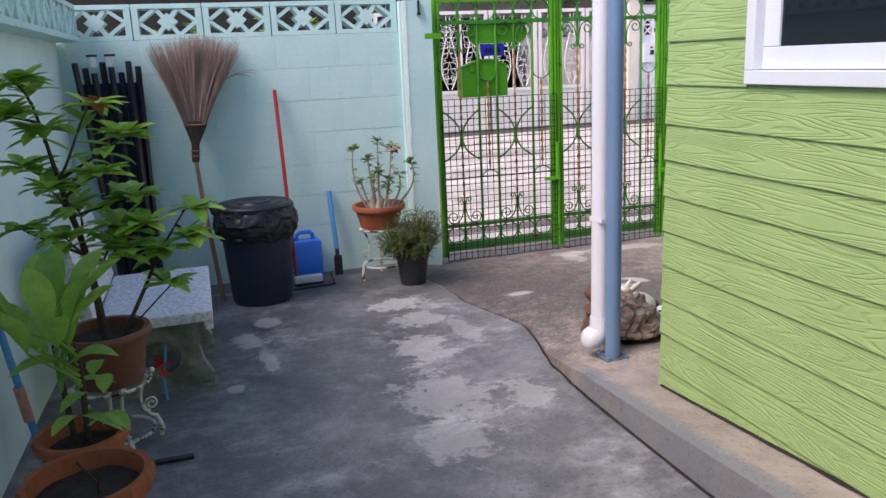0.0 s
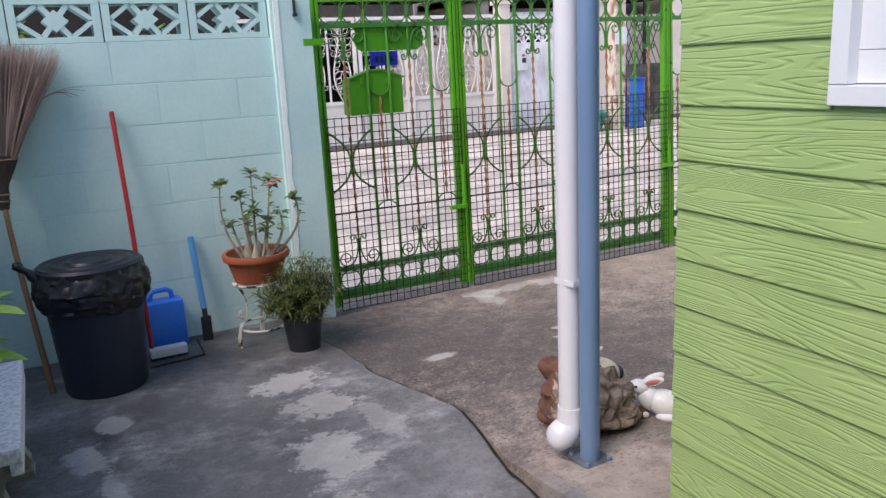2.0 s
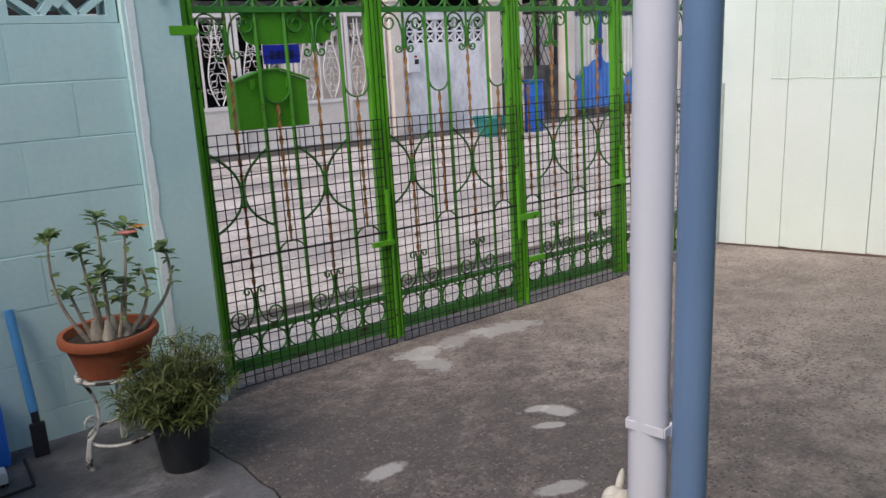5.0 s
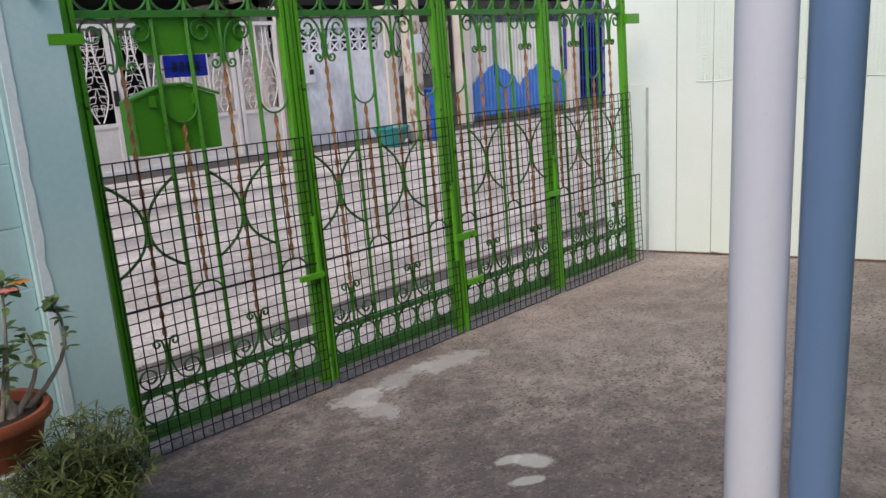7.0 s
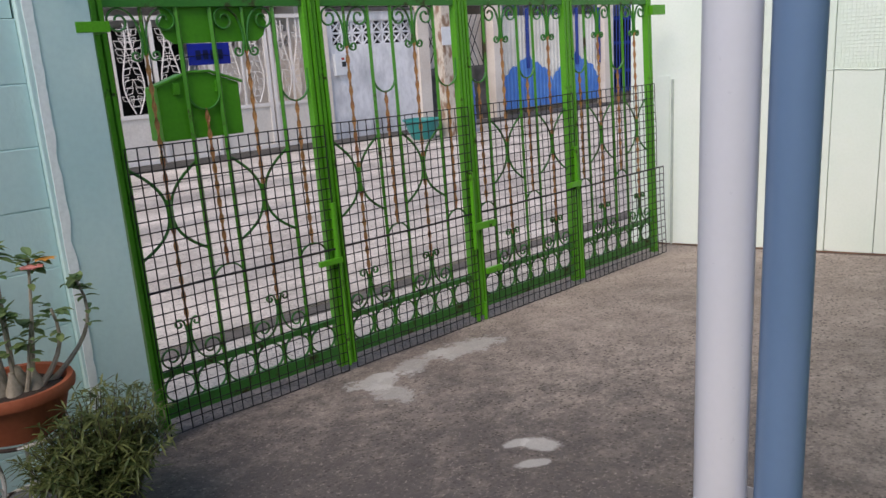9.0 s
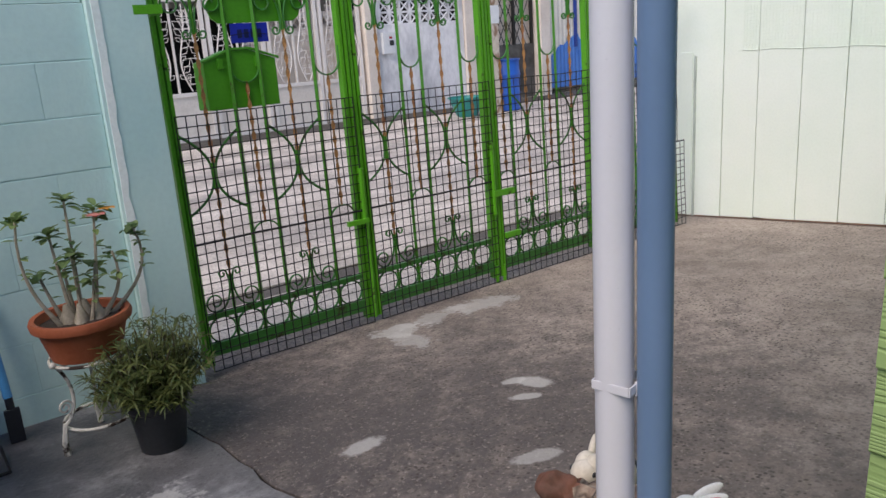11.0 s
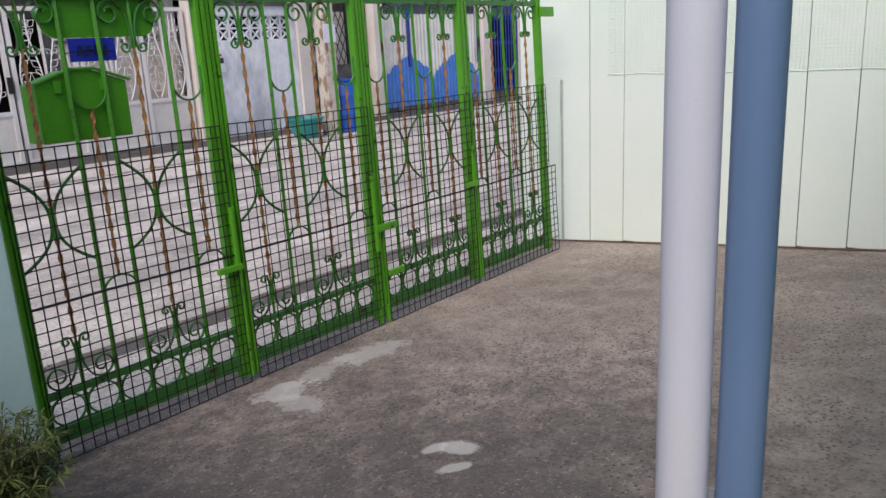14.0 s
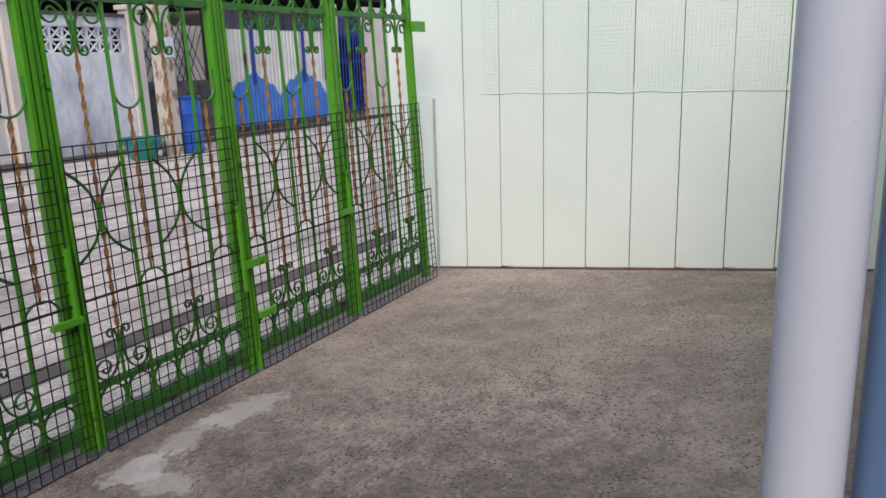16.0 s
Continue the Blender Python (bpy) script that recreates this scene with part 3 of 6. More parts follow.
Z_BOT, Z_LOW, Z_UP, Z_TOP = 0.105, 0.25, 1.63, 1.785


def spiral(cx, cz, r0, r1, a0, turns, n=22):
    return [(cx + (r0 + (r1 - r0) * i / (n - 1)) * math.cos(a0 + turns * 2 * math.pi * i / (n - 1)), cz + (r0 + (r1 - r0) * i / (n - 1)) * math.sin(a0 + turns * 2 * math.pi * i / (n - 1))) for i in range(n)]


def bezier(p0, p1, p2, p3, n=10):
    out = []
    for i in range(n):
        t = i / (n - 1)
        out.append(tuple((1 - t) ** 3 * a + 3 * t * (1 - t) ** 2 * b + 3 * t * t * (1 - t) * c + t ** 3 * d for a, b, c, d in zip(p0, p1, p2, p3)))
    return out


def lyre(side, cell):
    """One scroll of the fleur in (x, z): a wide curl at z = 0, a stem that joins the bar, a small curl at its end."""
    cx, r = 0.62 * cell, 0.33 * cell
    cz = r + 0.004
    pts = []
    for i in range(24):
        k = i / 23
        a = -math.pi / 2 + 2.4 * math.pi * (1 - k)
        rr = r * (0.25 + 0.75 * k ** 0.8)
        pts.append((cx + rr * math.cos(a), cz + rr * math.sin(a)))
    pts += bezier(pts[-1], (cx - r * 1.0, cz - r), (0.016, 0.045), (0.009, 0.105), 10)[1:]
    pts += bezier(pts[-1], (0.006, 0.13), (0.010, 0.15), (0.014, 0.166), 6)[1:]
    for i in range(1, 16):
        k = i / 15
        a = math.pi - 2.3 * math.pi * k
        rr = 0.021 * (1 - 0.7 * k)
        pts.append((0.035 + rr * math.cos(a), 0.168 + rr * math.sin(a)))
    return [(side * x, z) for x, z in pts]


def twisted(bm, x, y, z0, z1, w=0.0125):
    """A flat bar twisted into a rope."""
    n = max(6, int((z1 - z0) / 0.0105))
    rings = []
    for i in range(n + 1):
        z = z0 + (z1 - z0) * i / n
        a = i * 0.5
        rings.append([bm.verts.new((x + w * r * math.cos(a + k * math.pi / 2), y + w * r * math.sin(a + k * math.pi / 2), z)) for k, r in enumerate((0.74, 0.42, 0.74, 0.42))])
    for a, b in zip(rings, rings[1:]):
        for k in range(4):
            bm.faces.new((a[k], a[(k + 1) % 4], b[(k + 1) % 4], b[k]))
    bm.faces.new(rings[0][::-1])
    bm.faces.new(rings[-1])


def ring(bm, x, z, rx, rz, y=0.0, r=0.0045):
    tube(bm, [(x + rx * math.cos(2 * math.pi * i / 24), y, z + rz * math.sin(2 * math.pi * i / 24)) for i in range(24)], r, 5, True, 1.7)


def gate_leaf(index, x0, x1, mirror):
    w = x1 - x0
    leaf = thing("gate_leaf", "lime green wrought iron folding gate leaf backed with wire mesh", "gate", "folding gate leaves", pose(x0, GATE_Y - 0.004 * index, 0, LEAN[index]))
    p = 0.042
    inner0, inner1 = p, w - p
    cell = (inner1 - inner0) / 6
    xs = [inner0 + cell * k for k in range(7)]
    for a, b in ((0.0, p), (w - p, w)):
        post = boxes(((a, -0.02, 0.03), (a + 0.017, 0.02, Z_TOP)), ((b - 0.017, -0.02, 0.03), (b, 0.02, Z_TOP)), bevel=0.003)
        box(post, (a + 0.0165, -0.006, 0.034), (b - 0.0165, 0.018, Z_TOP - 0.004))
        part("post", post, GATE_GREEN, leaf, "channel section green post")
    for z, h, d in ((Z_TOP - 0.005, 0.042, 0.018), (Z_UP, 0.026, 0.012), (Z_LOW, 0.024, 0.012), (Z_BOT - 0.005, 0.058, 0.016)):
        part("rail", boxes(((inner0 - 0.001, -d, z - h / 2), (inner1 + 0.001, d, z + h / 2)), bevel=0.002), GATE_GREEN if z > 1.7 else GATE_DULL, leaf)
    # six rings above and below
    for k in range(6):
        cx = (xs[k] + xs[k + 1]) / 2
        b = bmesh.new()
        ring(b, cx, (Z_UP + Z_TOP - 0.02) / 2 + 0.004, cell * 0.46, 0.062)
        part("ring", b, GATE_DULL, leaf, "", True)
        b = bmesh.new()
        ring(b, cx, (Z_LOW + Z_BOT) / 2 + 0.004, cell * 0.46, 0.058)
        part("ring", b, GATE_DULL, leaf, "", True)
    order = "SBBSB" if not mirror else "BSBBS"
    for k, kind in enumerate(order):
        x = xs[k + 1]
        spans = [(Z_BOT, Z_TOP, 0.014)] if kind == "B" else [(Z_BOT, Z_LOW + 0.17, 0.011), (Z_UP - 0.18, Z_TOP, 0.011), (0.81, 0.92, 0.016)]
        for za, zb, wide in spans:
            part("bar" if wide < 0.016 else "collar", bar(bmesh.new(), (x, 0, za), (x, 0, zb), wide), GATE_BAR, leaf)
        if kind == "B":
            continue
        b = bmesh.new()
        twisted(b, x, 0, Z_LOW + 0.165, Z_UP - 0.175)
        part("twisted_bar", b, RUST, leaf, "rusted twisted iron bar", False)
        for side in (-1, 1):
            b = bmesh.new()
            tube(b, [(x + dx, 0, Z_LOW + 0.012 + dz) for dx, dz in lyre(side, cell)], 0.0042, 5, flat=1.7)
            part("scroll", b, GATE_DULL, leaf, "", True)
            b = bmesh.new()
            tube(b, [(x + dx, 0, Z_UP - 0.012 - dz) for dx, dz in lyre(side, cell)], 0.0042, 5, flat=1.7)
            part("scroll", b, GATE_DULL, leaf, "", True)
            b = bmesh.new()
            pts = bezier((x + side * cell, 0.004, 1.05), (x + side * cell * 0.35, 0.004, 0.99), (x + side * 0.004, 0.004, 0.94), (x + side * 0.008, 0.004, 0.865), 10)
            pts += bezier((x + side * 0.008, 0.004, 0.865), (x + side * 0.004, 0.004, 0.80), (x + side * cell * 0.35, 0.004, 0.75), (x + side * cell, 0.004, 0.705), 10)[1:]
            tube(b, pts, 0.004, 5, flat=1.6)
            part("bow", b, GATE_DULL, leaf, "", True)
    pairs = [(xs[2], xs[3]), (xs[5], xs[6])] if not mirror else [(xs[0], xs[1]), (xs[3], xs[4])]
    for a, c in pairs:
        cx, r = (a + c) / 2, (c - a) / 2
        b = bmesh.new()
        tube(b, [(a, 0, 1.37)] + [(cx - r * math.cos(math.pi * i / 14), 0, 1.315 - 0.075 * math.sin(math.pi * i / 14)) for i in range(15)] + [(c, 0, 1.37)], 0.0042, 5, flat=1.7)
        part("loop", b, GATE_DULL, leaf, "", True)
        b = bmesh.new()
        tube(b, [(a, 0, 0.53)] + [(cx - r * math.cos(math.pi * i / 14), 0, 0.565 + 0.06 * math.sin(math.pi * i / 14)) for i in range(15)] + [(c, 0, 0.53)], 0.0042, 5, flat=1.7)
        part("loop", b, GATE_DULL, leaf, "", True)
        b = bmesh.new()
        twisted(b, cx, 0, 0.62, 1.245)
        part("twisted_bar", b, RUST, leaf, "rusted twisted iron bar")
    # wire mesh in two lengths, a little bent
    y = -0.031
    wx0, wx1 = 0.03, w - 0.008

    def sag(x, z):
        return (x, y - 0.006 * noise.noise((x * 4 + index * 7, 0, z * 4)), z + 0.006 * noise.noise((x * 3, index * 3, z * 2)))
    for za, zb, pitch in ((0.008, 0.588, 0.0435), (0.586, 1.128, 0.0435)):
        b = bmesh.new()
        if index == 3:
            wx1 = w + (0.075 if za < 0.5 else 0.0)
        n = int((wx1 - wx0) / 0.0445)
        for i in range(n + 1):
            x = wx0 + (wx1 - wx0) * i / n
            top = zb
            tube(b, [sag(x, za + (top - za) * j / 6) for j in range(7)], 0.0028, 4, caps=False)
        m = round((zb - za) / pitch)
        for j in range(m + 1):
            z = za + (zb - za) * j / m
            r = 0.0042 if (j in (0, m) and 0.4 < z < 0.8) else 0.0025
            tube(b, [sag(wx0 + (wx1 - wx0) * i / 6, z) for i in range(7)], r, 4, caps=False)
        part("wire_mesh", b, WIRE, leaf, "black square wire mesh")
    return leaf


LEAVES = [gate_leaf(i, a, b, i >= 2) for i, (a, b) in enumerate(LEAF_X)]


def gate_fittings():
    # bolts, hinges and drop rods belong to the leaf that carries them
    def fit(leaf, name, bm, label=""):
        part(name, bm, GATE_GREEN, leaf, label)
    l0, l1, l2, l3 = LEAVES
    w = [b - a for a, b in LEAF_X]
    fit(l0, "wall_bracket", boxes(((-0.10, -0.15, 1.525), (-0.004, -0.134, 1.56)), ((-0.004, -0.15, 1.525), (0.010, -0.019, 1.56)), bevel=0.002))
    fit(l3, "wall_bracket", boxes(((w[3] - 0.02, -0.045, 1.55), (w[3] + 0.12, -0.021, 1.61)), bevel=0.002))
    for z in (0.44, 1.2):
        b = bmesh.new()
        tube(b, [(w[0] - 0.005, -0.03, z + 0.1), (w[0] - 0.005, -0.03, z + 0.35)], 0.014, 10)
        if z < 1:
            fit(l0, "hinge", b)
    fit(l0, "bolt_handle", boxes(((w[0] - 0.11, -0.05, 0.52), (w[0] + 0.01, -0.03, 0.545)), bevel=0.003))
    b = bmesh.new()
    tube(b, [(w[0] + 0.002, -0.028, 0.03), (w[0] + 0.002, -0.028, 0.62)], 0.009, 8)
    fit(l0, "drop_rod", b)
    b = bmesh.new()
    tube(b, [(w[1] - 0.02, -0.032, 0.40), (w[1] - 0.02, -0.032, 0.80)], 0.012, 8)
    fit(l1, "latch_rod", b)
    fit(l1, "latch", boxes(((w[1] - 0.03, -0.05, 0.50), (w[1] + 0.12, -0.028, 0.535)), bevel=0.003))
    fit(l2, "latch", boxes(((0.03, -0.05, 0.255), (0.14, -0.028, 0.285)), bevel=0.003))
    for x in (w[1] - 0.022, ):
        b = bmesh.new()
        tube(b, [(x, -0.02, 0.0), (x, -0.02, 0.1)], 0.01, 8)
        fit(l1, "drop_rod", b)
    b = bmesh.new()
    tube(b, [(0.02, -0.02, 0.005), (0.02, -0.02, 0.1)], 0.01, 8)
    fit(l2, "drop_rod", b)
    b = bmesh.new()
    tube(b, [(w[2] - 0.004, -0.03, 0.58), (w[2] - 0.004, -0.03, 0.83)], 0.013, 8)
    fit(l2, "hinge", b)
    fit(l2, "bolt_handle", boxes(((w[2] - 0.07, -0.05, 0.60), (w[2] + 0.02, -0.03, 0.63)), bevel=0.003))


gate_fittings()


# ---- post and rain pipe ----
def steel_post():
    t = thing("carport_post", "blue-grey painted round steel post on a bolted base plate", "post", "", pose(1.513, 2.656, drive_z(1.513, 2.656)))
    b = bmesh.new()
    tube(b, [(0, 0, 0.008), (0, 0, 2.7)], 0.0305, 24)
    part("pole", b, BLUE_STEEL, t, "", True)
    part("base_plate", boxes(((-0.052, -0.052, 0.0), (0.052, 0.052, 0.009)), bevel=0.002), DIRTY_STEEL, t, "dirty blue-grey base plate")
    for sx in (-1, 1):
        for sy in (-1, 1):
            b = bmesh.new()
            tube(b, [(sx * 0.041, sy * 0.041, 0.009), (sx * 0.041, sy * 0.041, 0.018)], 0.007, 6)
            part("bolt", b, BLUE_STEEL, t)
    return t


def rain_pipe():
    z0 = drive_z(1.496, 2.73)
    t = thing("rain_pipe", "white PVC rain pipe with an elbow at its foot", "pipe", "", pose(1.492, 2.728, z0))
    b = bmesh.new()
    tube(b, [(0, 0, 0.09), (0, 0, 2.7)], 0.0355, 24)
    part("pipe", b, WHITE_PVC, t, "", True)
    b = bmesh.new()
    pts = [(0, 0, 0.17), (0, 0, 0.115), (-0.014, -0.001, 0.096), (-0.036, 0.000, 0.080), (-0.056, 0.001, 0.073), (-0.068, 0.001, 0.071), (-0.076, 0.001, 0.070), (-0.079, 0.001, 0.070)]
    tube(b, pts, [0.039, 0.042, 0.046, 0.047, 0.043, 0.034, 0.021, 0.005], 24)
    part("elbow", b, WHITE_PVC, t, "", True)
    # a square strap round the pipe, nailed to the post
    strap = part("clamp", boxes(((-0.037, -0.038, 0.574), (0.037, -0.035, 0.592)), ((-0.037, 0.035, 0.574), (0.037, 0.038, 0.592)), ((-0.038, -0.035, 0.574), (-0.035, 0.035, 0.592)), ((0.035, -0.035, 0.574), (0.038, 0.035, 0.592)), bevel=0.002), WHITE_PVC, t)
    strap.matrix_local = pose(0.005, -0.009, 0, 0, 0, 12)
    part("clamp_arm", boxes(((0.0, -0.058, 0.568), (0.0385, -0.044, 0.594)), bevel=0.002), WHITE_PVC, t)
    for k in range(6):
        b = bmesh.new()
        a = radians(207 + 2.5 * (k % 2))
        z = 1.40 + 0.016 * k
        tube(b, [(0.0352 * math.cos(a), 0.0352 * math.sin(a), z), (0.0352 * math.cos(a + 0.05), 0.0352 * math.sin(a + 0.05), z + 0.01)], 0.0009, 4)
        part("scratch", b, BLUE_STEEL, t, "thin dark scratch")
    return t


steel_post()
rain_pipe()


# ---- more materials ----
TERRA = surface("terracotta", rgb("a55a3a"), rgb("8a4529"), 0.7, 6.0, 60.0, 0.8, 0.002)
BROWN_POT = surface("brown_plastic_pot", rgb("7a4a38"), rgb("63392b"), 0.55, 5.0, 60.0, 0.6, 0.001)
BLACK_POT = surface("black_plastic", rgb("2b2e33"), rgb("202226"), 0.45, 5.0, 80.0, 0.5, 0.0008)
BIN = surface("navy_bin_plastic", rgb("252e40"), rgb("1d2534"), 0.4, 4.0, 90.0, 0.6, 0.0008)
BLACK_LID = surface("black_lid_plastic", rgb("20242c"), rgb("171a20"), 0.42, 5.0, 80.0, 0.5, 0.0008)
BAG = surface("black_bin_bag", rgb("1a1d24"), rgb("111318"), 0.38, 8.0, 40.0, 0.5, 0.003)
SOIL = surface("dark_soil", rgb("3a2f28"), rgb("231c18"), 0.95, 20.0, 120.0, 0.8, 0.008)
BLUE_PLASTIC = surface("blue_plastic", rgb("2a80f2"), rgb("2470dc"), 0.3, 4.0, 80.0, 0.5, 0.0006)
PALE_BLUE = surface("pale_blue_plastic", rgb("4f9bd2"), rgb("3f86bf"), 0.4, 6.0, 80.0, 0.5, 0.0006)
RED = surface("red_plastic", rgb("b02a2a"), rgb("941f22"), 0.35, 6.0, 80.0, 0.5, 0.0006)
RED_BRIGHT = surface("bright_red_plastic", rgb("e8402f"), rgb("d03022"), 0.35, 6.0, 80.0, 0.5, 0.0006)
WHITE_PLASTIC = surface("white_plastic", rgb("e8ebee"), rgb("cfd4d8"), 0.4, 8.0, 80.0, 0.5, 0.0006)
STRAW = surface("palm_rib_bristle", rgb("84716a"), rgb("66544c"), 0.8, 20.0, 150.0, 0.8, 0.001, stretch=(1, 1, 0.1))
DARK_BIND = surface("dark_binding", rgb("2e2320"), rgb("45332c"), 0.7, 20.0, 150.0, 0.6, 0.002)
BAMBOO = surface("bamboo_handle", rgb("987250"), rgb("6e4e35"), 0.55, 8.0, 90.0, 0.8, 0.001, stretch=(1, 1, 0.2))
TERRAZZO = surface("white_terrazzo", rgb("e9e9ee"), rgb("b9b8c2"), 0.5, 60.0, 180.0, 0.8, 0.0012, spread=(0.45, 0.6))
BENCH_STONE = surface("mossy_cast_concrete", rgb("9a9a8e"), rgb("5d5f55"), 0.85, 9.0, 60.0, 0.9, 0.004)
IRON_WHITE = rusty_paint("chipped_white_iron", rgb("dedbd2"), rgb("3a2a22"), 0.35)
BLACK_TUBE = surface("black_coated_tube", rgb("23262e"), rgb("181a20"), 0.45, 6.0, 80.0, 0.5, 0.0006)
NAVY_CLOTH = surface("navy_canvas", rgb("1c2438"), rgb("141a28"), 0.9, 12.0, 200.0, 0.6, 0.002)
BARK = surface("grey_bark", rgb("b3aa9a"), rgb("857c6c"), 0.85, 25.0, 150.0, 0.8, 0.003)
TWIG = surface("brown_twig", rgb("4d4136"), rgb("352c25"), 0.85, 25.0, 150.0, 0.8, 0.002)
LEAF_A = leaf_material("shrub_leaf", rgb("80b04a"), rgb("b8da66"))
LEAF_B = leaf_material("broad_leaf", rgb("76aa46"), rgb("aed266"))
LEAF_C = leaf_material("fine_leaf", rgb("3f552c"), rgb("858b52"))
LEAF_D = leaf_material("desert_rose_leaf", rgb("5f7f50"), rgb("8fa468"))
LEAF_DRY = leaf_material("dry_leaf", rgb("b98a58"), rgb("9a6a3c"))
PETAL = leaf_material("pink_petal", rgb("e58f8c"), rgb("f2b3a8"))
PETAL_O = leaf_material("orange_petal", rgb("f2b45a"), rgb("eaa548"))
STATUE_WHITE = surface("white_glazed_cement", rgb("eef0f0"), rgb("dfe2e2"), 0.3, 10.0, 90.0, 0.5, 0.001)
STATUE_CREAM = surface("cream_cement", rgb("e0d8ca"), rgb("c4b8a6"), 0.7, 15.0, 90.0, 0.7, 0.002)
MAIL_GREEN = surface("green_sheet_steel", rgb("4c9c20"), rgb("42901a"), 0.4, 3.0, 60.0, 0.6, 0.001)
SIGN_BLUE = surface("blue_enamel_plate", rgb("2434b8"), rgb("1c2a9c"), 0.35, 8.0, 80.0, 0.4, 0.0005)
SIGN_INK = surface("dark_blue_ink", rgb("16205e"), rgb("121a4c"), 0.4, 8.0, 80.0, 0.4, 0.0005)


def shell_mat():
    m, tree, bsdf = nodes_of("painted_shell")
    v = coords(tree)
    vor = add(tree, "ShaderNodeTexVoronoi", Scale=17.0)
    vor.feature = "DISTANCE_TO_EDGE"
    warp = tree.nodes.new("ShaderNodeVectorMath")
    warp.operation = "ADD"
    wob = add(tree, "ShaderNodeTexNoise", Scale=14.0, Detail=3.0)
    tree.links.new(v, wob.inputs["Vector"])
    small_ = tree.nodes.new("ShaderNodeVectorMath")
    small_.operation = "SCALE"
    small_.inputs["Scale"].default_value = 0.06
    tree.links.new(wob.outputs["Color"], small_.inputs[0])
    tree.links.new(v, warp.inputs[0])
    tree.links.new(small_.outputs[0], warp.inputs[1])
    tree.links.new(warp.outputs[0], vor.inputs["Vector"])
    col = mix(tree, ramp(tree, noise_tex(tree, v, 25.0, 5.0), 0.4, 0.6), rgb("80695a"), rgb("a59584"))
    col = mix(tree, ramp(tree, noise_tex(tree, v, 14.0, 3.0), 0.55, 0.62), col, rgb("8a7268"))
    edge_ = ramp(tree, vor.outputs["Distance"], 0.14, 0.0)
    col = mix(tree, math_node(tree, "MULTIPLY", edge_, 0.7), col, rgb("3a2e28"))
    tree.links.new(col, bsdf.inputs["Base Color"])
    bsdf.inputs["Roughness"].default_value = 0.65
    bump(tree, bsdf, math_node(tree, "SUBTRACT", 1.0, edge_), 0.7, 0.006)
    return m


SHELL = shell_mat()
TURTLE = surface("weathered_terracotta_figure", rgb("7a5040"), rgb("4f382e"), 0.8, 14.0, 60.0, 0.95, 0.008)


def z_floor(x, y):
    return drive_z(x, y) if x > crack_x(y) else yard_z(y)


# ---- leaves ----
def leaf(bm, base, way, length, width, droop=0.25, fold=0.25, seg=4):
    """One blade: pointed, folded along its rib, bending down to the tip."""
    way = Vector(way).normalized()
    side = way.cross(Vector((0, 0, 1)))
    if side.length < 0.05:
        side = Vector((1, 0, 0))
    side.normalize()
    up = side.cross(way).normalized()
    base = Vector(base)
    rows_ = []
    for i in range(seg + 1):
        t = i / seg
        w = width * 0.5 * math.sin(math.pi * min(1, t ** 1.25 * 0.94 + 0.05)) ** 0.75 if 0 < i < seg else width * 0.03
        c = base + way * (length * t) - Vector((0, 0, 1)) * (droop * length * t * t)
        rows_.append((bm.verts.new(c - side * w + up * (w * fold)), bm.verts.new(c), bm.verts.new(c + side * w + up * (w * fold))))
    for a, b in zip(rows_, rows_[1:]):
        bm.faces.new((a[0], a[1], b[1], b[0]))
        bm.faces.new((a[1], a[2], b[2], b[1]))


def around(rng, tilt=0.4):
    a = rng.uniform(0, 2 * math.pi)
    return Vector((math.cos(a), math.sin(a), rng.uniform(-0.2, 1.0) * tilt))


def bent(rng, p, q, n=7, wob=0.03):
    p, q = Vector(p), Vector(q)
    o1, o2 = [Vector((rng.uniform(-wob, wob), rng.uniform(-wob, wob), rng.uniform(-wob, wob) * 0.4)) for _ in range(2)]
    return [Vector(v) for v in bezier(p, p.lerp(q, 0.33) + o1, p.lerp(q, 0.66) + o2, q, n)]


